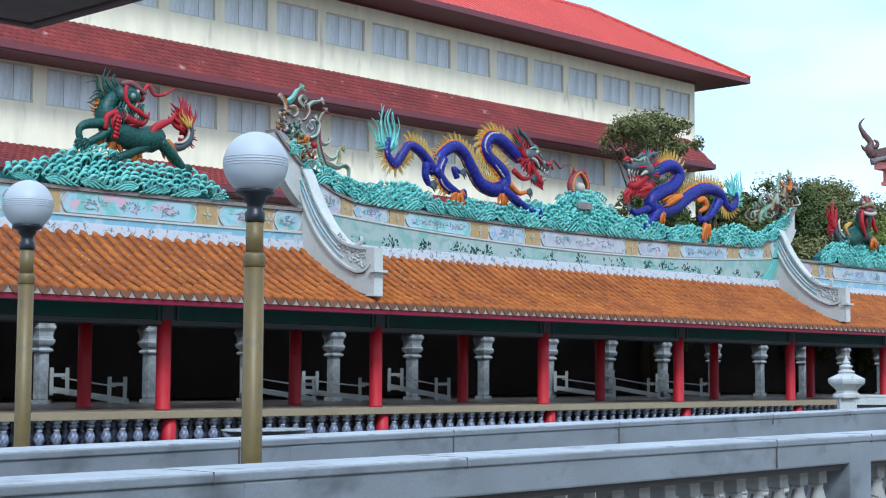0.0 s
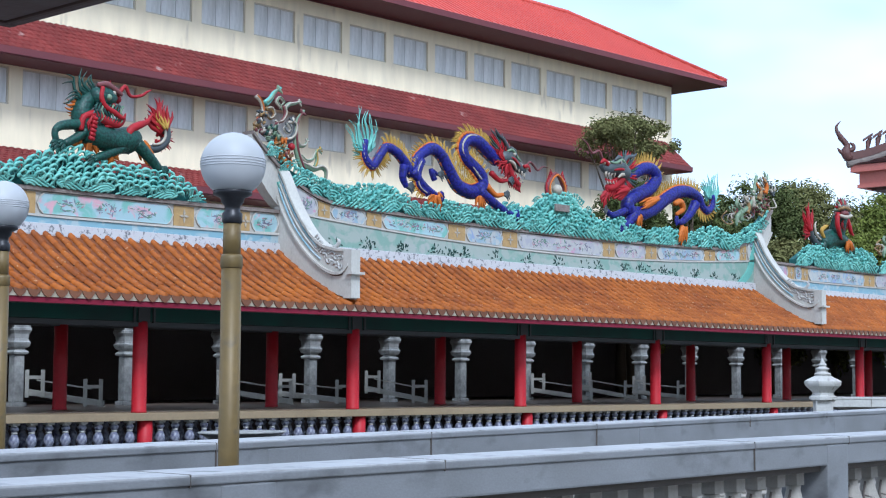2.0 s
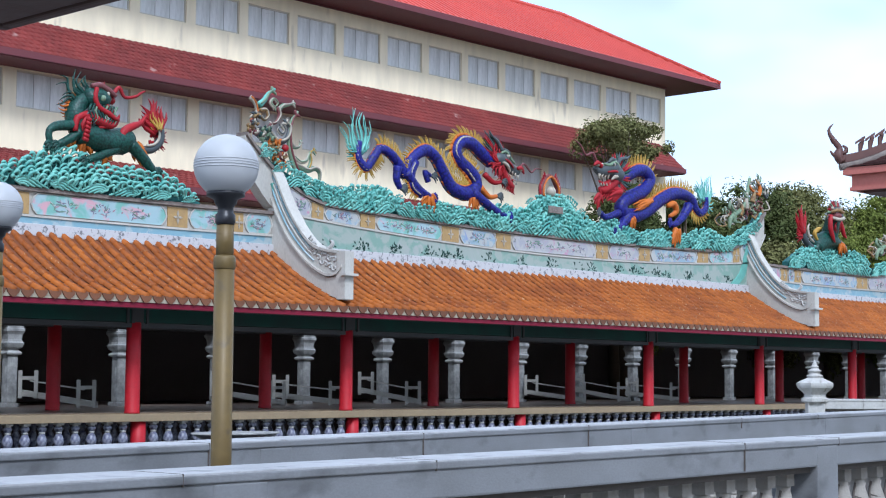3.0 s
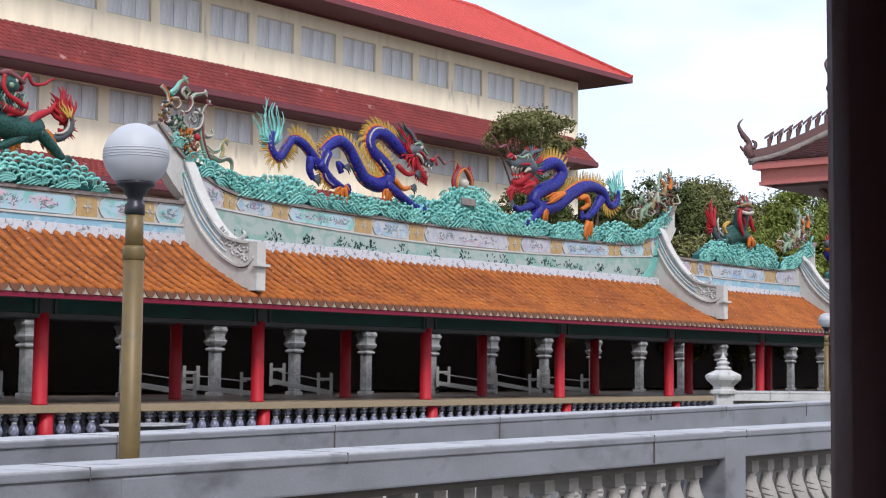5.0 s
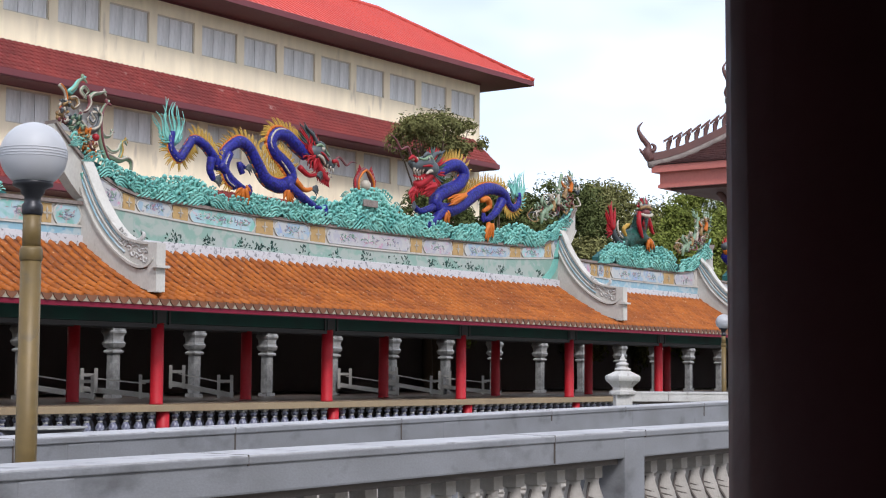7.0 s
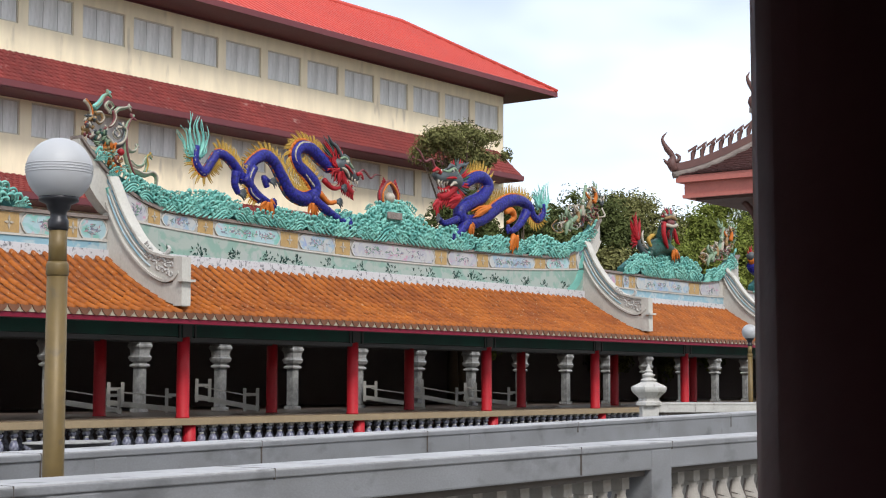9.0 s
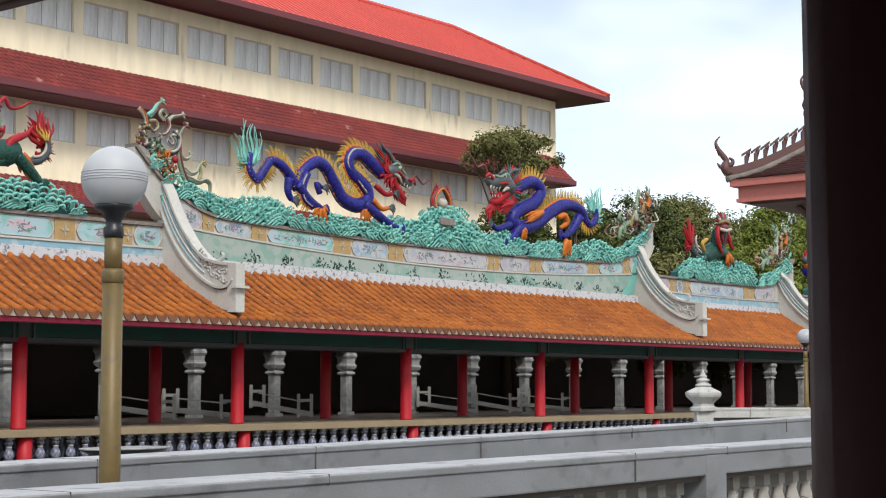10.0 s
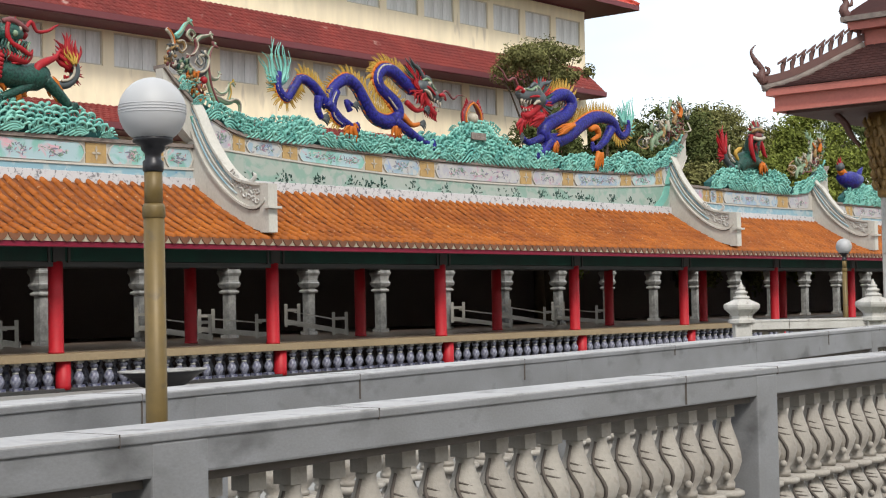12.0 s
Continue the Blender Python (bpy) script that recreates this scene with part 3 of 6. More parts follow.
main_ridge, TOP, LOW = ridge_wall(gallery, 26.0, 51.1, 6.22, 5.66, 1.5, 1.5, True)
panel_row(main_ridge, [(27.35, "p"), (28.3, "o"), (28.75, "p"), (30.1, "o"), (30.7, "p"), (33.4, "o"), (34.15, "p"), (35.8, "o"), (36.5, "p"), (40.75, "o"), (41.4, "p"), (43.1, "o"), (43.75, "p"), (46.6, "o"), (47.3, "p"), (48.9, "o"), (49.35, "p"), (50.2, "")],
          [M_PAINT_B, M_PAINT_C, M_PAINT_C, M_PAINT_B, M_PAINT_A], TOP, LOW)
left_ridge, TOP_L, LOW_L = ridge_wall(gallery, 14.3, 26.95, 5.98, 5.40, 1.2, 0.0, False)
panel_row(left_ridge, [(15.3, "p"), (17.2, "o"), (17.9, "p"), (19.1, "o"), (19.72, "p"), (23.55, "o"), (24.2, "p"), (25.65, "o"), (25.98, "p"), (26.93, "")], [M_PAINT_A, M_PAINT_B, M_PAINT_A, M_PAINT_C], TOP_L, LOW_L)
right_ridge, TOP_R, LOW_R = ridge_wall(gallery, 50.1, 62.7, 6.05, 5.50, 0.0, 1.3, False)
panel_row(right_ridge, [(50.9, "p"), (52.2, "o"), (52.7, "p"), (53.2, "o"), (53.7, "p"), (58.1, "o"), (59.0, "p"), (60.9, "")], [M_PAINT_B, M_PAINT_C, M_PAINT_C], TOP_R, LOW_R)
far_ridge, TOP_F, LOW_F = ridge_wall(gallery, 61.4, 74.0, 5.85, 5.35, 0.0, 1.0, False)
panel_row(far_ridge, [(62.4, "p"), (64.3, "o"), (65.0, "p"), (69.0, "o"), (69.7, "p"), (73.0, "")], [M_PAINT_B, M_PAINT_C], TOP_F, LOW_F)


def barge(x, high):
    """The end wall of a roof section: a sweeping white gable with a moulded, scrolled coping."""
    line = [(28.9, 4.62), (29.12, 4.42), (29.5, 4.40), (30.0, 4.62), (30.5, 4.98), (30.95, 5.42), (31.3, 5.9), (31.55, 6.35), (31.75, high)]
    foot = [(28.9, 3.74), (29.8, 3.98), (30.75, 4.40), (31.75, 4.9)]
    pts, _ = spline([(0, y, z) for y, z in line], 1.0, 4)
    top = [(p.y, p.z) for p in pts]
    g = Shape().prism([(foot[0][0], foot[0][1])] + foot[1:] + [(31.75, high)] + list(reversed(top))[1:], x - 0.13, x + 0.13, "x")
    o = part("gable_wall", g, M_WALL_WHITE, gallery, "white curved gable wall")
    over = [(29.12, 4.92), (29.5, 4.97), (30.0, 5.12), (30.42, 5.45), (30.8, 5.9), (31.12, 6.36), (31.4, high + 0.12), (31.6, high + 0.42)]
    upper = [(p.y, p.z) for p in spline([(0, y, z) for y, z in over], 1.0, 4)[0]]
    part("carved_band", Shape().prism(top[2:] + [(31.75, high + 0.4)] + upper[::-1], x - 0.11, x + 0.11, "x"), M_WALL_WHITE, o, "white band with carved scrolls")
    part("gable_moulding", Shape().prism([(a, b - 0.035) for a, b in top[1:]] + [(a, b + 0.035) for a, b in reversed(top[1:])], x - 0.19, x + 0.19, "x"), M_WALL_WHITE, o)
    # Thin dark strip put in as the shadow below the gable moulding.
    part("dirty_joint", Shape().prism([(a, b - 0.065) for a, b in top[2:]] + [(a, b - 0.035) for a, b in reversed(top[2:])], x - 0.145, x + 0.145, "x"), M_GROOVE, o)
    part("gable_coping", Shape().prism(upper + [(a - 0.03, b + 0.06) for a, b in reversed(upper)], x - 0.17, x + 0.17, "x"), M_WALL_WHITE, o)
    part("gable_post", Shape().box(x - 0.24, x + 0.2, 28.70, 28.92, 4.34, 4.40).box(x - 0.15, x + 0.15, 28.82, 29.12, 3.76, 4.95), M_WALL_WHITE, o)
    stripes = Shape()
    for f, slot in ((0.3, 1), (0.55, 0), (0.78, 1)):
        line = []
        for k in range(7):
            u = 0.36 + 0.64 * k / 6
            p, q = top[int(u * (len(top) - 1))], upper[int(u * (len(upper) - 1))]
            line.append((x - 0.115, p[0] + (q[0] - p[0]) * f, p[1] + (q[1] - p[1]) * f))
        stripes.tube(line, 0.028, 6, slot, steps=3)
    part("stripe_moulding", stripes, [M_WALL_WHITE, M_BLUEBAND], o, "white and blue stripes")
    scroll = Shape()
    rr = random.Random(int(x * 10))
    for k in range(14):
        y, z, g = 29.24 + 0.145 * (k // 2), 4.56 + 0.02 * (k // 2) + 0.012 * (k // 2) ** 2 + 0.2 * (k % 2), 1 if k % 3 else -1
        c = []
        for j in range(9):
            t = g * j * 0.75 + rr.random()
            c.append((x - 0.115, y + 0.095 * (1 - j / 10) * math.cos(t), z + 0.095 * (1 - j / 10) * math.sin(t)))
        scroll.tube(c, [0.028, 0.016], 5, steps=2)
    scroll.tube([(x, 29.75, 5.02), (x, 29.55, 5.06), (x, 29.42, 5.18), (x, 29.50, 5.26)], [0.05, 0.06, 0.05, 0.02], 7)
    tagged(part("scrollwork", scroll, M_WHITE_STONE, o), kind="stuff")


barge(27.05, 6.75)
barge(49.95, 6.8)
barge(61.3, 6.5)
barge(15.6, 6.4)
for ridge, x, g in ((main_ridge, 27.1, 1), (main_ridge, 49.9, -1)):
    line, _ = spline([(x, RIDGE_Y - 0.19, 6.92), (x + 0.28 * g, RIDGE_Y - 0.19, 6.40), (x + 0.62 * g, RIDGE_Y - 0.19, 5.72), (x + 1.2 * g, RIDGE_Y - 0.19, 5.30)], 1.0, 5)
    edge = [(p.x, p.z) for p in line]
    part("green_border", Shape().prism(edge + [(a - (0.24 + 0.2 * k / len(edge)) * g, b - 0.08) for k, (a, b) in reversed(list(enumerate(edge)))], RIDGE_Y - 0.2, RIDGE_Y - 0.14), M_TEAL_BORDER, ridge, "turquoise painted border beside the gable")

# ---- granite columns and benches inside ----
cap_col = Shape().box(-0.2, 0.2, -0.2, 0.2, 1.0, 1.12, bevel=0.01).box(-0.15, 0.15, -0.15, 0.15, 1.12, 2.37, bevel=0.045).box(-0.157, 0.157, -0.05, 0.05, 1.2, 2.3, bevel=0.006).box(-0.05, 0.05, -0.157, 0.157, 1.2, 2.3, bevel=0.006)
cap_col.lathe([(0.22, 2.36), (0.29, 2.38), (0.31, 2.42), (0.29, 2.45), (0.22, 2.48), (0.21, 2.52), (0.27, 2.54), (0.31, 2.57), (0.35, 2.64), (0.36, 2.68), (0.31, 2.72), (0.29, 2.78), (0.31, 2.90), (0.35, 2.96), (0.375, 2.99), (0.375, 3.05), (0.34, 3.07), (0.34, 3.16)], segs=4, turn=math.pi / 4, smooth=False)
stone_col = part("granite_column", cap_col, M_STONE_COL, gallery, "square grey granite column with lotus capital")
stone_col.location = (8.95, 37.0, 0)
for k in range(1, 24):
    again(stone_col, 8.95 + 3.44 * k, 37.0, 0)


def bench(x, y, rz, length, tilt):
    """A trestle bench tipped up at one end: two square timber frames, a long seat plank and a thin back rail."""
    b = thing("trestle_bench", "tipped-up grey timber bench with square end frames", "bench", (x, y, 1.012), rz, "benches in the gallery")
    slope = math.tan(radians(tilt))

    def plank(x0, x1, y0, y1, z0, z1):
        p = [(x, y, z - x * slope) for z in (z0, z1) for y in (y0, y1) for x in (x0, x1)]
        return Shape().put(p, [(0, 2, 3, 1), (4, 5, 7, 6), (0, 1, 5, 4), (2, 6, 7, 3), (0, 4, 6, 2), (1, 3, 7, 5)])

    for e in (-length + 0.26, -0.26):
        f, up_ = Shape(), -(e + 0.26) * slope
        for p in (e - 0.2, e + 0.2):
            f.box(p - 0.05, p + 0.05, -0.27, -0.19, up_, up_ + 0.72, bevel=0.008)
        f.box(e - 0.2, e + 0.2, -0.265, -0.195, up_ + 0.05, up_ + 0.15).box(e - 0.2, e + 0.2, -0.265, -0.195, up_ + 0.48, up_ + 0.57)
        part("end_frame", f, M_BENCH, b)
    part("seat", plank(-length, 0.0, -0.19, 0.2, 0.0, 0.15), M_BENCH, b)
    part("back_rail", plank(-length + 0.3, -0.3, -0.25, -0.215, 0.40, 0.44), M_BENCH, b)


for x, y, rz, ln, tilt in ((18.6, 35.6, -40, 1.9, 6), (24.4, 35.5, -40, 2.0, 9), (30.9, 35.4, -44, 2.2, 9), (33.1, 35.2, -44, 2.2, 6), (36.4, 35.2, -46, 2.0, 11), (44.9, 35.2, -48, 2.2, 8), (47.6, 35.2, -50, 2.2, 10), (51.0, 35.2, -52, 2.2, 6)):
    bench(x, y, rz, ln, tilt)

# ---- balustrades ----
def rail_run(label, at, rz, x0, x1, posts, pitch, detailed, top=1.47, low=0.25, group="balustrades", paint=None, deep=0.20):
    r = thing("balustrade", label, "balustrade", at, rz, group)
    cap_lo = top - deep
    sections = sorted(posts)
    part("cap", Shape().box(x0, x1, 0, 0.34, cap_lo + 0.02, top - 0.012, bevel=0.012), paint or M_RAIL, r, "grey painted cap beam")
    part("cap_lip", Shape().box(x0, x1, -0.010, 0.350, top - 0.042, top - 0.008, bevel=0.006), paint or M_RAIL, r)
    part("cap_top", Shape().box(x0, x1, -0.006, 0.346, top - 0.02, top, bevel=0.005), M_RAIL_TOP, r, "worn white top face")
    # Moulding coloured dark to give the line of shade under the cap.
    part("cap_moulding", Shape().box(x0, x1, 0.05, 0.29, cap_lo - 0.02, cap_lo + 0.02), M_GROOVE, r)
    part("plinth", Shape().box(x0, x1, 0.02, 0.32, low, low + 0.10, bevel=0.01), paint or M_RAIL, r)
    rr = random.Random(int(rz * 10))
    x = x0 + 0.7
    while x < x1 - 0.3:
        w = rr.uniform(0.002, 0.004)
        seam = Shape().box(x, x + w, -0.012, 0.352, top - rr.choice((0.05, 0.10, 0.17)), top + 0.0015)
        part("cap_joint", seam, M_GROOVE, r)
        x += rr.uniform(1.2, 3.6)
    for p in sections:
        part("post", Shape().box(p - 0.15, p + 0.15, -0.004, 0.344, low + 0.02, top - 0.045, bevel=0.01), paint or M_RAIL, r)
    body = Shape()
    seg = 14 if detailed else 8
    H = cap_lo - 0.02
    mid = 0.70
    half = [(0.062, 0.0), (0.066, 0.04), (0.055, 0.06), (0.09, 0.12), (0.112, 0.19), (0.108, 0.25), (0.085, 0.34), (0.058, 0.42), (0.046, 0.47), (0.05, 0.49), (0.046, 0.50)]
    up_h = H - 0.085 - mid
    lo_h = mid - 0.05 - (low + 0.10)
    body.lathe([(0.105, mid - 0.05), (0.125, mid - 0.035), (0.125, mid - 0.015), (0.10, mid - 0.002)], segs=seg)
    body.lathe([(a, mid + z * up_h / 0.5) for a, z in half], segs=seg)
    body.box(-0.052, 0.052, -0.052, 0.052, H - 0.085, H)
    body.lathe([(0.098, low + 0.10), (0.11, low + 0.115), (0.10, low + 0.14)] + [(a * 0.95, low + 0.14 + (lo_h - 0.04) * (z / 0.5)) for a, z in half[3:]] + [(0.075, mid - 0.05)], segs=seg)
    first = None
    groove = None
    if detailed:
        groove = Shape()
        for s, z0, hh in ((1, mid, up_h / 0.5), (1, low + 0.12, (lo_h - 0.02) / 0.5)):
            pts = []
            for j in range(9):
                t = j / 8
                z = 0.10 + 0.37 * t
                rad = float(np.interp(z, [q[1] for q in half], [q[0] for q in half])) + 0.002
                a = math.radians(-136 - 36 * t + 14 * math.sin(math.tau * t))
                pts.append((rad * math.cos(a), rad * math.sin(a), z0 + z * hh))
            groove.tube(pts, [0.013, 0.009], 5, steps=2)
            for zr in (0.335, 0.375):
                rad = float(np.interp(zr, [q[1] for q in half], [q[0] for q in half])) + 0.001
                ring = [(rad * math.cos(math.radians(a)), rad * math.sin(math.radians(a)), z0 + (zr - 0.03 * (a + 180) / 75) * hh) for a in range(-182, -104, 15)]
                groove.tube(ring, 0.006, 5, steps=2)
            kz, kr = z0 + 0.10 * hh, 0.082
            a = math.radians(-146)
            groove.ball((kr * math.cos(a) - 0.010, kr * math.sin(a) - 0.008, kz), 0.026, 1, 8, 5)
    ends = [x0] + sections + [x1]
    count = 0
    for a, b in zip(ends[:-1], ends[1:]):
        n = max(1, round((b - a - 0.33) / pitch))
        for k in range(n):
            x = a + 0.165 + (k + 0.5) * (b - a - 0.33) / n
            if first is None:
                first = part("baluster", body, M_BALUSTER, r, "cream vase-shaped stone baluster")
                first.location = (x, 0.17, 0)
                if groove:
                    g0 = part("scroll_groove", groove, [M_GROOVE, M_BALUSTER], first)
            else:
                o = again(first, x, 0.17, 0)
                if groove:
                    gg = again(g0, 0, 0, 0, parent=o)
    return r


near_rail = rail_run("weathered grey balustrade with cream vase balusters", (0, 5.49, 0), 3.15, 0.2, 17.5, [4.25 + 5.25 * k for k in range(0, 3)], 0.262, True)
far_rail = rail_run("pale grey balustrade on the far side of the walkway", (0, 6.85, 0), 10.2, 0.5, 24.0, [1.5 + 5.04 * k for k in range(0, 5)], 0.28, False, deep=0.32)

# ---- lamps ----
def lamp(x, y, base, drop=0.0):
    p = thing("lamp_post", "bronze painted lamp post with milky glass globe", "street lamp", (x, y, base), 0, "globe lamps")
    h = 1.463 - base - drop
    part("pole", Shape().lathe([(0.075, 0.0), (0.075, 0.03), (0.05, 0.06), (0.0475, h), (0.0455, h + 0.94)], segs=20), M_BRONZE, p)
    part("pole_ring", Shape().lathe([(0.046, h + 0.905), (0.0505, h + 0.912), (0.0505, h + 0.955), (0.044, h + 0.97)], segs=20), M_BRONZE, p)
    part("upper_pole", Shape().lathe([(0.0405, h + 0.94), (0.0395, h + 1.13)], segs=20), M_BRONZE, p)
    part("collar", Shape().lathe([(0.042, h + 1.11), (0.046, h + 1.12), (0.046, h + 1.155), (0.036, h + 1.165), (0.036, h + 1.19), (0.05, h + 1.205), (0.055, h + 1.225), (0.088, h + 1.24), (0.088, h + 1.262), (0.06, h + 1.27)], segs=20), M_BLACK, p, "black metal collar")
    r, c = 0.148, h + 1.378
    prof = [(r * math.sin(t) * (1.0 if t < 1.57 else 1.0), c - r * math.cos(t)) for t in np.linspace(0.62, math.pi, 18)]
    globe = part("globe", Shape().lathe(prof, segs=28), M_GLOBE, p, "milky white glass globe")
    ribs = Shape()
    for dz in (-0.012, 0.0, 0.012, 0.024):
        rr = math.sqrt(r * r - dz * dz)
        ribs.lathe([(rr - 0.002, c + dz - 0.003), (rr + 0.0022, c + dz - 0.001), (rr + 0.0022, c + dz + 0.001), (rr - 0.002, c + dz + 0.003)], segs=28)
    part("seam", ribs, M_GLOBE, globe)
    return p


lamp(4.675, 6.38, 0.25, 0.035)
lamp(5.12, 9.03, 0.25)
lamp(27.57, 14.11, 0.004)

# ---- third balustrade with lotus finials ----
third = rail_run("white balustrade beyond the walkway", (25.08, 14.75, 0), -50.0, 0.0, 12.0, [4.5, 9.0], 0.28, False, top=1.53, low=0.18, paint=M_WHITE_STONE)
for x, y, g in ((25.08, 14.9, 1), (26.58, 13.1, 1)):
    f = thing("finial_post", "white stone post with a tiered lotus finial", "post", (x, y, 0.0), 40, "lotus finial posts")
    part("shaft", Shape().box(-0.15, 0.15, -0.15, 0.15, 0.0, 1.5, bevel=0.015), M_WHITE_STONE, f)
    part("finial", Shape().lathe([(0.19, 1.46), (0.245, 1.48), (0.245, 1.53), (0.19, 1.56), (0.185, 1.60), (0.22, 1.64), (0.31, 1.72), (0.325, 1.76), (0.325, 1.80), (0.30, 1.82), (0.17, 1.88), (0.13, 1.905)], segs=8, smooth=False, turn=math.pi / 8), M_WHITE_STONE, f)
    part("spire", Shape().lathe([(0.12, 1.90), (0.145, 1.915), (0.145, 1.94), (0.10, 1.955), (0.09, 1.99), (0.115, 2.005), (0.115, 2.03), (0.075, 2.045), (0.062, 2.07), (0.075, 2.08), (0.072, 2.10), (0.04, 2.12), (0.045, 2.14), (0.02, 2.17), (0.008, 2.21)], segs=16), M_WHITE_STONE, f)

# ---- the basin before the gallery ----
basin = thing("stone_basin", "wide dark bowl with a pale rim on a stand", "basin", (22.0, 27.0, 0.18))
part("bowl", Shape().lathe([(0.30, 0.06), (0.55, 0.14), (0.9, 0.36), (1.06, 0.44), (1.02, 0.46), (0.85, 0.36), (0.5, 0.2), (0.01, 0.18)], segs=24, flat=0.6), M_BLACK, basin)
part("rim", Shape().lathe([(1.03, 0.44), (1.10, 0.45), (1.10, 0.48), (1.01, 0.48)], segs=24, flat=0.6), M_STONE_COL, basin)
part("stand", Shape().lathe([(0.45, 0.0), (0.36, 0.06), (0.34, 0.10)], segs=16, flat=0.6), M_CHARCOAL, basin)

# ---- the pavilion with upturned roof ----
pv = thing("corner_pavilion", "small pavilion with salmon eaves and a dark shingle roof", "pavilion", (0, 0, 0))
PX, PY, HALF = 27.08 + 2.6, 15.41 - 2.6, 2.6


def hip_z(a):
    """Height of the hip at a plan distance a in from the corner: low at the eave and steeper inward."""
    t = max(a, 0.0)
    return 5.885 + 0.16 * a + 0.53 * t * t * (1.0 - 0.33 * t) + 0.02 * t


roof_in, INSET = 1.40, 1.73
pr = Shape()
layers = [k / 8 * roof_in for k in range(9)]
rings = [[(PX + sx * (HALF - a), PY + sy * (HALF - a), hip_z(a)) for sx, sy in ((-1, 1), (-1, -1), (1, -1), (1, 1))] for a in layers]
verts = [p for ring in rings for p in ring]
faces = [(i * 4 + k, i * 4 + (k + 1) % 4, (i + 1) * 4 + (k + 1) % 4, (i + 1) * 4 + k) for i in range(8) for k in range(4)]
pr.put(verts, faces, 0)
proof = part("roof", pr, M_BROWN_TILE, pv, "dark brown shingle roof")
shing = Shape()
rg = random.Random(9)
for i in range(15):
    a = i / 15 * roof_in
    for side in range(4):
        ln = HALF - a
        n = int(2 * ln / 0.16)
        for k in range(n):
            t = -ln + (k + 0.5 + (0.5 if i % 2 else 0)) * 2 * ln / n
            if abs(t) > ln - 0.1:
                continue
            z0, z1 = hip_z(a) + 0.02 + rg.uniform(0, 0.01), hip_z(a + 0.1) + 0.012
            d0, d1 = HALF - a + 0.01, HALF - a - 0.1
            q = [(t - 0.072, d0, z0), (t + 0.072, d0, z0), (t + 0.072, d1, z1), (t - 0.072, d1, z1), (t - 0.072, d0, z0 - 0.018), (t + 0.072, d0, z0 - 0.018)]
            c, s = [(1, 0), (0, 1), (-1, 0), (0, -1)][side]
            shing.put([(PX + c * x - s * y, PY + s * x + c * y, z) for x, y, z in q], [(0, 1, 2, 3), (4, 5, 1, 0)])
tagged(part("shingles", shing, M_BROWN_TILE, proof), kind="stuff")


def ring_box(shape, half, z0, z1, thick=0.12):
    shape.box(PX - half, PX + half, PY + half - thick, PY + half, z0, z1).box(PX - half, PX + half, PY - half, PY - half + thick, z0, z1)
    shape.box(PX - half, PX - half + thick, PY - half + thick, PY + half - thick, z0, z1).box(PX + half - thick, PX + half, PY - half + thick, PY + half - thick, z0, z1)
    return shape


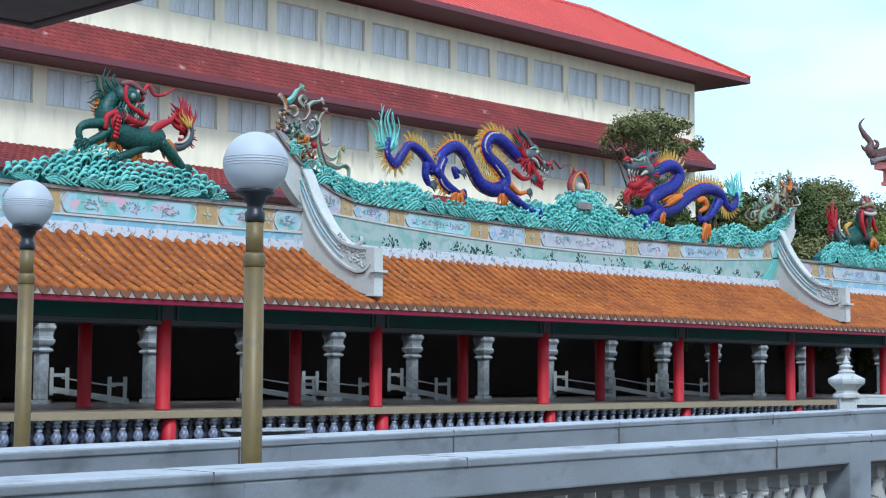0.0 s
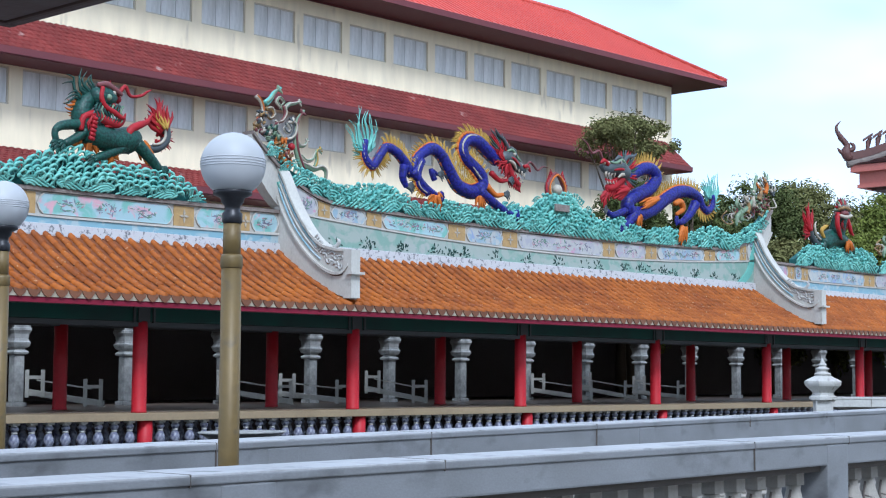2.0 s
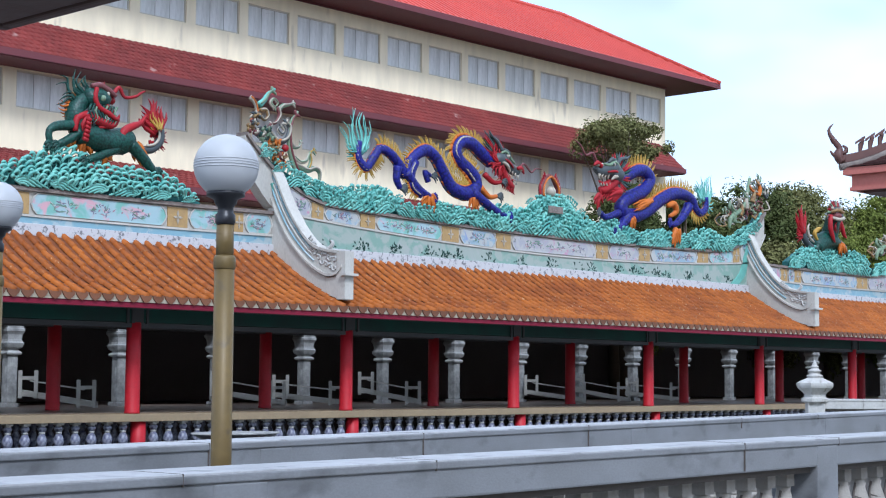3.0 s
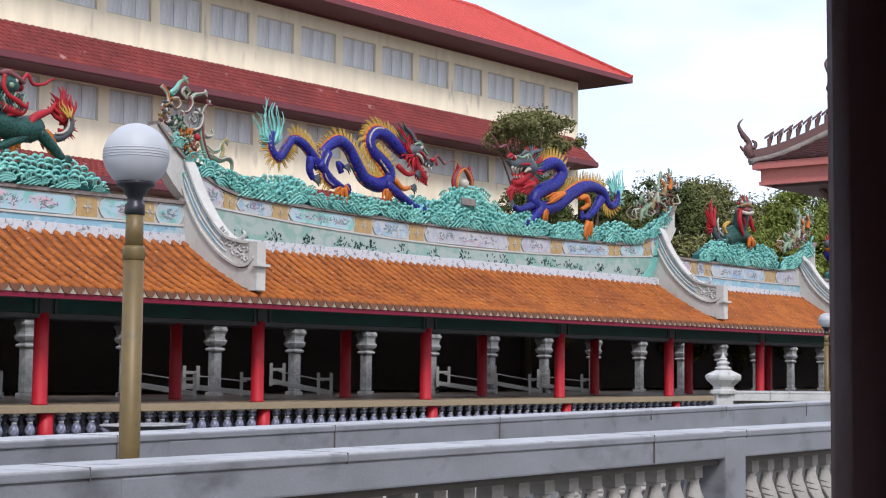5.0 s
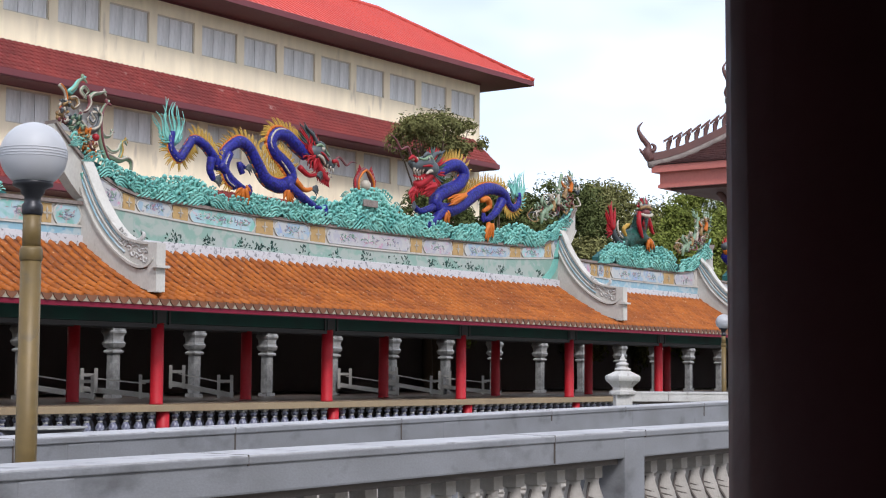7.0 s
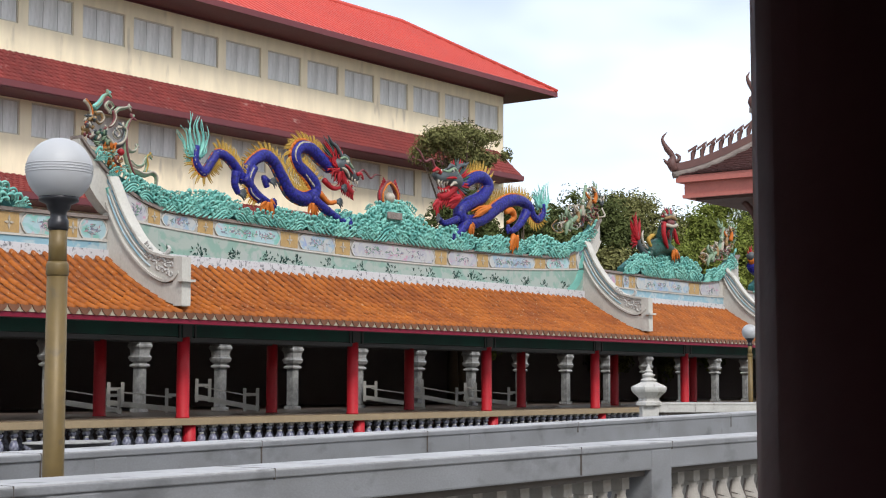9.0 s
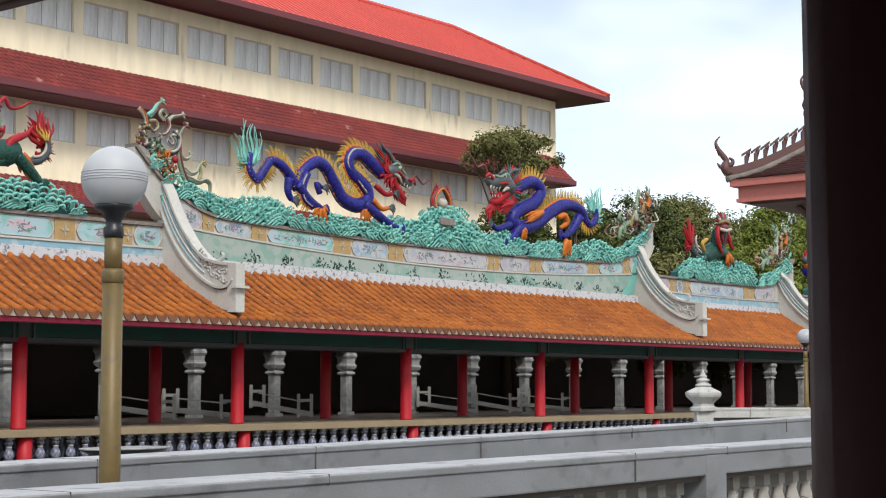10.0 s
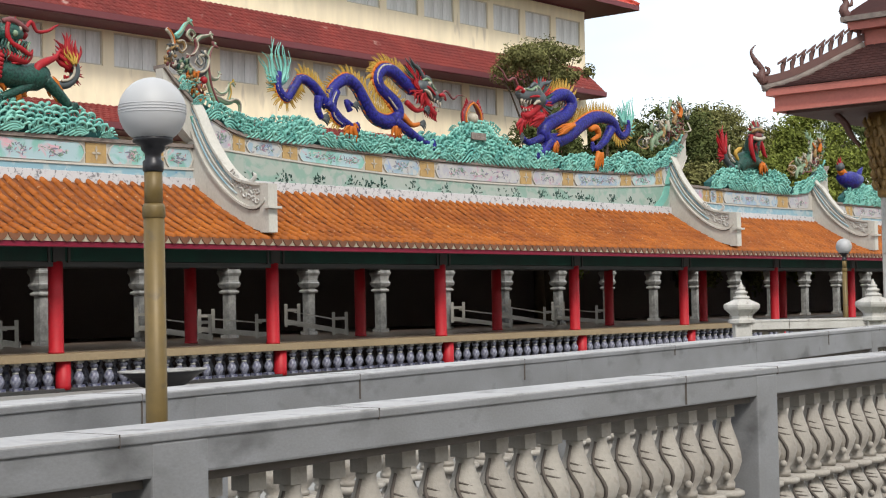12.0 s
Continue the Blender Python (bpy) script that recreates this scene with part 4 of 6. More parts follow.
part("eave_board", ring_box(Shape(), HALF - 0.02, 5.745, 5.88), M_PINK, pv, "salmon painted eave board")
part("lower_eave_board", ring_box(Shape(), HALF - 0.14, 5.51, 5.745), M_PINK, pv)
part("eave_moulding", ring_box(Shape(), HALF - 0.11, 5.445, 5.51, 0.1), M_PINK, pv)
part("soffit", Shape().box(PX - HALF + 0.3, PX + HALF - 0.3, PY - HALF + 0.3, PY + HALF - 0.3, 5.40, 5.46), M_EAVE, pv)
for sx, sy in ((-1, 1), (-1, -1), (1, -1), (1, 1)):
    def along(a, dz=0.0):
        return (PX + sx * (HALF - a), PY + sy * (HALF - a), hip_z(a) + dz)
    hip = Shape()
    hip.tube([along(a, 0.02) for a in np.linspace(-0.02, roof_in, 7)], 0.075, 8, steps=2)
    part("hip_mortar", hip, M_MOSS, proof, "lichened mortar hip")
    rid = Shape()
    u = Vector((-sx, -sy, 0)).normalized()
    w = Vector((-u.y, u.x, 0))
    def slab(pts, th, shape):
        k = len(pts)
        a = [Vector(p) + w * th for p in pts] + [Vector(p) - w * th for p in pts]
        shape.put(a, [tuple(range(k)), tuple(range(2 * k - 1, k - 1, -1))] + [(i, k + i, k + (i + 1) % k, (i + 1) % k) for i in range(k)])
    n = 24
    low = [along(a, 0.09) for a in np.linspace(-0.05, roof_in, n)]
    high = [along(a, 0.24) for a in np.linspace(-0.05, roof_in, n)]
    crest_wall = Shape()
    slab(low + high[::-1], 0.045, crest_wall)
    part("hip_crest", crest_wall, M_BROWN, proof)
    for i in range(9):
        a = 0.24 + i * 0.134
        b, t = along(a, 0.23), along(a, 0.44)
        f = along(a + 0.05, 0.50)
        scroll = Shape()
        slab([(*b[:2], b[2]), (b[0] - sx * 0.035, b[1] - sy * 0.035, b[2] + 0.02), (t[0] - sx * 0.03, t[1] - sy * 0.03, t[2]), f, (t[0] - sx * 0.075, t[1] - sy * 0.075, t[2] - 0.03 + 0.04), (t[0], t[1], t[2] - 0.05)], 0.035, scroll)
        c0, c1 = along(a - 0.04, 0.40), along(a + 0.085, 0.46)
        slab([c0, c1, (c1[0], c1[1], c1[2] + 0.05), (c0[0], c0[1], c0[2] + 0.05)], 0.03, scroll)
        part("crest_scroll", scroll, M_BROWN, proof)
    tip = [along(0.02, 0.10), along(-0.04, 0.24), along(-0.02, 0.37), along(-0.09, 0.52), along(-0.15, 0.66), along(-0.16, 0.77), along(-0.10, 0.86)]
    rid.tube(tip, [0.08, 0.10, 0.06, 0.055, 0.04, 0.024, 0.006], 8, steps=3)
    rid.tube([along(-0.02, 0.30), along(0.05, 0.28), along(0.07, 0.36), along(0.02, 0.42)], [0.045, 0.045, 0.035, 0.02], 6, steps=3)
    rid.tube([along(0.0, 0.20), along(-0.10, 0.26), along(-0.15, 0.35)], [0.05, 0.04, 0.008], 6, steps=3)
    rid.tube([along(-0.06, 0.46), along(-0.11, 0.50), along(-0.15, 0.58)], [0.04, 0.03, 0.006], 6, steps=2)
    part("hip_ornament", rid, M_BROWN, proof, "carved brown crested hip with upturned tip")
top = hip_z(roof_in)
up_half = HALF - roof_in
part("upper_wall", Shape().box(PX - up_half, PX + up_half, PY - up_half, PY + up_half, top - 0.25, top + 0.35), M_PINK, pv)
part("upper_eave", ring_box(Shape(), up_half + 0.22, top + 0.30, top + 0.46, 0.4), M_PINK, pv)
part("upper_moulding", ring_box(Shape(), up_half + 0.32, top + 0.46, top + 0.56, 0.5), M_MOSS, pv)
part("upper_roof", Shape().lathe([((up_half + 0.3) * 1.414, top + 0.56), (up_half * 0.9, top + 1.2), (0.1, top + 2.4)], PX, PY, 4, turn=math.pi / 4, smooth=False), M_BROWN_TILE, pv)
for sx, sy in ((-1, 1), (-1, -1), (1, -1), (1, 1)):
    def corner(d, z):
        return (PX + sx * (up_half + 0.24 + d), PY + sy * (up_half + 0.24 + d), top + 0.54 + z)
    horn = Shape().tube([corner(-0.05, -0.02), corner(0.03, 0.14), corner(-0.01, 0.30), corner(0.06, 0.48), corner(0.10, 0.62), corner(0.06, 0.74)], [0.09, 0.10, 0.06, 0.05, 0.03, 0.006], 8, steps=3)
    horn.tube([corner(0.0, 0.24), corner(-0.08, 0.26), corner(-0.09, 0.36)], [0.045, 0.04, 0.015], 6, steps=3)
    part("upper_hip_ornament", horn, M_BROWN, pv, "carved brown upturned tip")
for sx, sy in ((-1, 1), (-1, -1), (1, -1), (1, 1)):
    x, y = PX + sx * (HALF - INSET), PY + sy * (HALF - INSET)
    c = part("column", Shape().lathe([(0.26, 0.0), (0.26, 0.5), (0.22, 0.6), (0.21, 3.8)], segs=20), M_WHITE_STONE, pv, "white plastered round column")
    c.location = (x, y, 0)
    cap = Shape().lathe([(0.23, 3.78), (0.27, 3.82), (0.27, 3.9), (0.30, 4.3), (0.38, 4.7), (0.42, 5.0), (0.40, 5.4)], segs=16)
    rl = random.Random(3)
    for ring in range(7):
        for k in range(12):
            t, z = math.tau * (k + 0.5 * (ring % 2)) / 12, 3.95 + 0.2 * ring
            rr = 0.28 + 0.022 * ring
            cap.tube([(rr * math.cos(t), rr * math.sin(t), z), ((rr + 0.06) * math.cos(t), (rr + 0.06) * math.sin(t), z + 0.10), ((rr + 0.035) * math.cos(t), (rr + 0.035) * math.sin(t), z + rl.uniform(0.17, 0.22))], [0.05, 0.045, 0.01], 5, steps=2)
    o = part("capital", cap, M_GILT, pv, "gilded carved lotus capital")
    o.location = (x, y, 0)
    br = Shape().tube([(x + sx * 0.42, y + sy * 0.42, 4.75), (x + sx * 0.55, y + sy * 0.55, 5.0), (x + sx * 0.62, y + sy * 0.62, 5.2), (x + sx * 0.75, y + sy * 0.75, 5.4)], [0.02, 0.06, 0.07, 0.06], 6)
    part("bracket", br, M_BROWN, pv, "dark carved bracket")
part("base", Shape().box(PX - 2.2, PX + 2.2, PY - 2.2, PY + 2.2, 0.004, 0.3, bevel=0.03), M_WHITE_STONE, pv)

# ---- the large building behind ----
bld = thing("assembly_building", "cream three-storey building with red tiled eaves", "building", (0, 0, 0))
WY, WX0, WX1 = 48.0, 2.0, 68.45
openings = []
for k in range(-14, 5):
    openings.append((55.45 + 2.604 * k, 2.15, 15.22, 16.53))
for k in range(-10, 15):
    openings.append((29.52 + 2.65 * k, 2.12, 11.04, 12.34))
walls = Shape()
for z0, z1, row in ((0.0, 11.04, None), (12.34, 15.22, None), (16.53, 17.3, None), (11.04, 12.34, 11.04), (15.22, 16.53, 15.22)):
    if row is None:
        walls.box(WX0, WX1, WY, WY + 0.3, z0, z1)
        continue
    edge = WX0
    for x, w, a, b in sorted(o for o in openings if abs(o[2] - row) < 0.01):
        if x < WX0 + 0.1 or x + w > WX1 - 0.1:
            continue
        walls.box(edge, x, WY, WY + 0.3, z0, z1)
        edge = x + w
    walls.box(edge, WX1, WY, WY + 0.3, z0, z1)
walls.box(WX1 - 0.3, WX1, WY + 0.3, 57.5, 0, 17.3).box(WX0, WX0 + 0.3, WY + 0.3, 57.5, 0, 17.3).box(WX0, WX1, 57.2, 57.5, 0, 17.3)
part("wall", walls, M_BUILD, bld, "cream plaster wall with grey streaks")
frame_s, leaf_s = {}, {}
for x, w, a, b in openings:
    if x < WX0 + 0.1 or x + w > WX1 - 0.1:
        continue
    h = b - a
    win = new("window", None)
    win.parent, win.location = bld, (x, WY, a)
    if w not in frame_s:
        frame_s[w] = part("window_frame", Shape().box(0, w, 0.05, 0.13, -0.0, 0.05).box(0, w, 0.05, 0.13, h - 0.05, h).box(0, 0.05, 0.05, 0.13, 0.05, h - 0.05).box(w - 0.05, w, 0.05, 0.13, 0.05, h - 0.05), M_FRAME, win)
        n = 3
        lw = (w - 0.1) / n
        s = Shape().box(0.012, lw - 0.012, 0.07, 0.11, 0.055, h - 0.055, bevel=0.006)
        s.box(0.012 + lw * 0.36, lw * 0.64, 0.063, 0.072, h - 0.22, h - 0.19)
        leaf_s[w] = []
        for i in range(n):
            o = part("shutter", s, M_SHUTTER, win) if i == 0 else again(leaf_s[w][0], 0, 0, 0, win)
            o.location = (0.05 + i * lw, 0, 0)
            leaf_s[w].append(o)
    else:
        again(frame_s[w], 0, 0, 0, win)
        for i in range(3):
            again(leaf_s[w][0], 0.05 + i * (w - 0.1) / 3, 0, 0, win)
    tagged(win, "row of closed grey shutters")
part("string_course", Shape().box(WX0, WX1 + 0.05, WY - 0.04, WY, 17.1, 17.28), M_SOFFIT, bld)


def skirt(z_top, z_eave, x1):
    """A shallow tiled skirt roof along the wall, in courses of small tiles."""
    out = 1.55
    r = part("skirt_roof", Shape().prism([(WY, z_top), (WY - out, z_eave), (WY - out, z_eave - 0.12), (WY, z_top - 0.35)], WX0 - 1, x1, "x"), M_ROOF_RED, bld, "red tiled skirt roof with pale lichen")
    part("gutter_board", Shape().box(WX0 - 1, x1, WY - out - 0.06, WY - out, z_eave - 0.22, z_eave + 0.02), M_SOFFIT, r)
    part("soffit", Shape().box(WX0 - 1, x1, WY - out, WY, z_eave - 0.26, z_eave - 0.20), M_SOFFIT, r)
    t, rr = Shape(), random.Random(int(z_top))
    n = 8
    dy, dz = out / n, (z_top - z_eave) / n
    for c in range(n):
        x = 16.0 + (0.14 if c % 2 else 0)
        while x < x1 - 0.3:
            j = rr.uniform(0, 0.012)
            y0, y1, z0, z1 = WY - out + c * dy - 0.02, WY - out + (c + 1) * dy, z_eave + c * dz + 0.035 + j, z_eave + (c + 1) * dz + 0.012 + j
            t.put([(x, y0, z0), (x + 0.14, y0, z0 + 0.03), (x + 0.27, y0, z0), (x + 0.27, y1, z1), (x + 0.14, y1, z1 + 0.03), (x, y1, z1), (x, y0, z0 - 0.035), (x + 0.27, y0, z0 - 0.035)], [(0, 1, 4, 5), (1, 2, 3, 4), (6, 7, 2, 1, 0)])
            x += 0.28
    tagged(part("roof_tiles", t, M_ROOF_RED, r), kind="stuff")
    return r


skirt(14.1, 12.66, 68.0)
skirt(9.55, 8.72, 68.0)
EX, EY, EZ, IN = 70.65, 46.0, 17.45, 6.0
rf = Shape()
apex = EZ + 0.6 * IN
rf.put([(WX0 - 2, EY, EZ), (EX, EY, EZ), (EX, EY + 2 * IN, EZ), (WX0 - 2, EY + 2 * IN, EZ), (WX0 + IN, EY + IN, apex), (EX - IN, EY + IN, apex)],
       [(0, 1, 5, 4), (1, 2, 5), (2, 3, 4, 5), (3, 0, 4)])
main_roof = part("main_roof", rf, M_ROOF_TOP, bld, "bright red ribbed hipped roof")
rib = Shape()
x = 30.0
while x < EX - 0.3:
    d = min(IN, EX - x)
    rib.put([(x - 0.03, EY, EZ + 0.01), (x + 0.03, EY, EZ + 0.01), (x + 0.03, EY + d, EZ + 0.6 * d + 0.01), (x - 0.03, EY + d, EZ + 0.6 * d + 0.01), (x, EY, EZ + 0.06), (x, EY + d, EZ + 0.6 * d + 0.06)], [(0, 4, 5, 3), (4, 1, 2, 5), (0, 1, 4)])
    x += 0.42
tagged(part("roof_ribs", rib, M_ROOF_TOP, main_roof), kind="stuff")
part("ridge_cap", Shape().tube([(EX, EY, EZ + 0.05), (EX - IN, EY + IN, apex + 0.05), (WX0 + IN, EY + IN, apex + 0.05)], 0.12, 8, steps=1), M_ROOF_TOP, main_roof)
part("eave_board", Shape().box(WX0 - 2, EX, EY - 0.02, EY + 0.1, EZ - 0.26, EZ - 0.002).box(EX - 0.1, EX + 0.02, EY + 0.1, EY + 2 * IN, EZ - 0.26, EZ - 0.002), M_SOFFIT, bld)
part("eave_soffit", Shape().box(WX0 - 2, EX - 0.1, EY + 0.1, EY + 2 * IN, EZ - 0.25, EZ - 0.17), M_SOFFIT, bld)


# ---- trees ----
def tree(x, y, height, radius, leaf, seed, base=0.0, clumps=46, leaves=80, low=0.35, size=0.3, squash=0.8):
    """A tapered trunk with limbs, and a crown of leaf clumps with gaps between them."""
    rr = random.Random(seed)
    t = thing("tree", "broad-leaved tree with dense green crown", "tree", (x, y, base), 0, "trees")
    trunk = Shape()
    trunk.tube([(0, 0, 0), (rr.uniform(-.2, .2), 0, height * 0.3), (rr.uniform(-.3, .3), rr.uniform(-.3, .3), height * 0.62)], [height * 0.028, height * 0.02, height * 0.01], 8)
    centres = []
    for k in range(clumps):
        a, u = rr.uniform(0, math.tau), rr.uniform(-1, 1)
        d = radius * rr.uniform(0.55, 1.0) ** 0.6
        wob = 1 + 0.22 * math.sin(3 * a + seed)
        c = Vector((d * wob * math.cos(a) * math.sqrt(1 - u * u), d * wob * math.sin(a) * math.sqrt(1 - u * u), height * (low + 1) / 2 + u * height * (1 - low) / 2 * squash * rr.uniform(0.75, 1.1)))
        centres.append(c)
    for c in centres[::3]:
        trunk.tube([(0, 0, height * rr.uniform(0.3, 0.5)), c * 0.5 + Vector((0, 0, height * 0.28)), c], [height * 0.006, height * 0.004, 0.015], 5, steps=2)
    part("trunk", trunk, M_BARK, t, "brown trunk and limbs")
    crown = Shape()
    for c in centres:
        cr = radius * rr.uniform(0.2, 0.33)
        for k in range(leaves):
            d = Vector((rr.gauss(0, 1), rr.gauss(0, 1), rr.gauss(0, 0.75))).normalized() * cr * rr.uniform(0.15, 0.95)
            p = c + d
            s = size * rr.uniform(0.6, 1.3)
            n = (d.normalized() + Vector((rr.uniform(-.8, .8), rr.uniform(-.8, .8), rr.uniform(-.2, 1.0)))).normalized()
            u1 = n.orthogonal().normalized()
            u1.rotate(Matrix.Rotation(rr.uniform(0, 6.3), 3, n))
            v1 = n.cross(u1)
            crown.put([p - u1 * s * 0.5, p + v1 * s * 0.22 + n * s * 0.06, p + u1 * s * 0.5 - n * s * 0.1, p - v1 * s * 0.22 + n * s * 0.06], [(0, 1, 2, 3)])
    part("crown", crown, leaf, t, "crown of many small leaves")
    return t


tree(58.0, 43.2, 13.6, 2.05, M_LEAF_OLIVE, 3, clumps=46, leaves=210, low=0.86, size=0.2, squash=0.95)
tree(55.6, 41.8, 10.9, 2.0, M_LEAF, 13, clumps=50, leaves=240, low=0.6, size=0.2)
tree(62.0, 42.5, 10.8, 1.9, M_LEAF, 14, clumps=46, leaves=240, low=0.6, size=0.2)
for i, (x, y, h, r, mt) in enumerate(((74, 50, 12.4, 3.4, M_LEAF), (80, 54, 13.8, 4.0, M_LEAF), (87, 55, 14.6, 4.4, M_LEAF), (94, 55, 15.2, 4.6, M_LEAF_OLIVE), (90, 47, 12.8, 3.6, M_LEAF_LIGHT), (101, 52, 15.2, 4.8, M_LEAF_LIGHT), (84, 45, 10.3, 3.2, M_LEAF_LIGHT), (110, 53, 15.5, 4.6, M_LEAF), (78, 44, 9.0, 3.0, M_LEAF_OLIVE), (104, 42, 11.5, 3.8, M_LEAF), (118, 50, 15.5, 5.0, M_LEAF_OLIVE), (112, 42, 12.5, 4.2, M_LEAF_OLIVE), (71.5, 44, 9.2, 2.6, M_LEAF_OLIVE), (98, 42, 9.5, 3.5, M_LEAF_LIGHT), (125, 42, 14, 5, M_LEAF), (128, 52, 16, 5, M_LEAF))):
    tree(x, y, h * 1.03, r, mt, 20 + i, clumps=120, leaves=270, low=0.22, size=0.30)

# ---- the pavilion in which the camera stands ----
shelter = thing("shelter", "dark red timber shelter over the terrace", "pavilion", (0, 0, 0))
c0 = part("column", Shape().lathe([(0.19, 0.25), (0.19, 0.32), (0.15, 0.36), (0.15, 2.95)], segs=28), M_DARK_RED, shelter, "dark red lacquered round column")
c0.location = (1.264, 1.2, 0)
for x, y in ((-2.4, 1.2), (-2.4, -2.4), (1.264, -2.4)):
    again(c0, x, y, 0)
eave = Shape().box(-3.5, 2.20, -3.5, 4.26, 2.725, 2.80, bevel=0.01)
eave.put([(-3.5, -3.5, 2.80), (2.2, -3.5, 2.80), (2.2, 4.26, 2.80), (-3.5, 4.26, 2.80), (-0.56, 0.3, 5.0)], [(0, 1, 4), (1, 2, 4), (2, 3, 4), (3, 0, 4)])
part("roof", eave, M_EAVE, shelter, "dark timber eave")
part("eave_lip", Shape().box(-3.5, 2.24, 4.26, 4.30, 2.72, 2.83, bevel=0.01).box(2.2, 2.24, -3.5, 4.26, 2.72, 2.83, bevel=0.01), M_EAVE, shelter)
# Back and side walls are unseen additions that keep the shelter's inside dark.
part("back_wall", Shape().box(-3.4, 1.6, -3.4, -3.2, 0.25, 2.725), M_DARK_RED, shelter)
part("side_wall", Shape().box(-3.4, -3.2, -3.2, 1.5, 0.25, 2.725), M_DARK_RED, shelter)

# ---- roof sculptures ----
GLAZE = [M_BLUE, M_GOLD, M_ORANGE, M_SCARLET, M_TEAL, M_IVORY, M_CHARCOAL, M_BODYGREEN, M_SAGE, M_TEAL_GAP_SHADE, M_PLUM, M_BRASS]
BLUE, GOLD, ORANGE, SCARLET, TEAL, IVORY, COAL, GREEN, SAGE, DEEP, PLUM, BRASS = range(12)
FRONT = RIDGE_Y - 0.1


def at3(points, y=FRONT, rise=None):
    return [(p[0], p[2] if len(p) > 2 else y, p[1] if len(p) < 3 else p[1]) for p in points]


def spike(s, x, y, z, dx, dz, length, wide, slot, curl=0.25):
    n = Vector((dx, 0, dz)).normalized()
    side = Vector((-n.z, 0, n.x))
    s.tube([(x, y, z), Vector((x, y, z)) + n * length * 0.55 + side * curl * length * 0.3, Vector((x, y, z)) + n * length + side * curl * length], [wide, wide * 0.7, 0.006], 5, slot, steps=2)


def plume(s, x, z, dx, dz, length, n, spread, slot, y=FRONT, wide=0.05, seed=1, wave=0.12, foot=None):
    """A fan of wavy tapering flames."""
    rr = random.Random(seed)
    for k in range(n):
        a = math.atan2(dz, dx) + spread * (k / max(n - 1, 1) - 0.5)
        ln = length * rr.uniform(0.72, 1.05) * (1 - 0.25 * abs(k / max(n - 1, 1) - 0.5) * 2)
        u, v = Vector((math.cos(a), 0, math.sin(a))), Vector((-math.sin(a), 0, math.cos(a)))
        p0 = Vector((x, y + rr.uniform(-0.06, 0.06), z)) + v * (foot or spread * 0.12) * (k / max(n - 1, 1) - 0.5)
        pts = [p0 + u * ln * t + v * wave * ln * math.sin(t * 7 + k * 0.6) * t for t in (0, 0.25, 0.5, 0.75, 1.0)]
        s.tube(pts, [wide, wide * 1.1, wide * 0.85, wide * 0.55, 0.006], 5, slot, steps=2)


def back_spikes(s, pts, rad, signs, every, length, slot, y=FRONT):
    """A row of spikes along a body; signs says on which side of it, station by station."""
    line, rr = spline(at3(pts, y), rad, 4)
    for i in range(2, len(line) - 2):
        d = (line[i + 1] - line[i - 1]).normalized()
        g = signs[min(i // 4, len(signs) - 1)]
        if g == 0:
            continue
        n = Vector((-d.z, 0, d.x)) * g
        b = line[i] + n * rr[i] * 0.85
        s.tube([b - d * 0.09, b, b + d * 0.09], rr[i] * 0.30, 6, ORANGE, steps=1)
        w_ = b - n * rr[i] * 0.42
        s.tube([(w_.x - d.x * 0.08, w_.y - rr[i] * 0.72, w_.z - d.z * 0.08), (w_.x + d.x * 0.08, w_.y - rr[i] * 0.72, w_.z + d.z * 0.08)], rr[i] * 0.14, 5, IVORY, steps=1)
        for k in range(every):
            o = b + d * (k / every) * (line[i + 1] - line[i]).length
            spike(s, o.x, o.y, o.z, n.x - 0.35 * d.x, n.z - 0.35 * d.z, length * random.uniform(0.75, 1.15), 0.032, slot)
        q = line[i] - n * rr[i] * 0.86
        s.tube([q - d * 0.08, q + d * 0.08], rr[i] * 0.2, 5, COAL if i % 2 else ORANGE, steps=1)


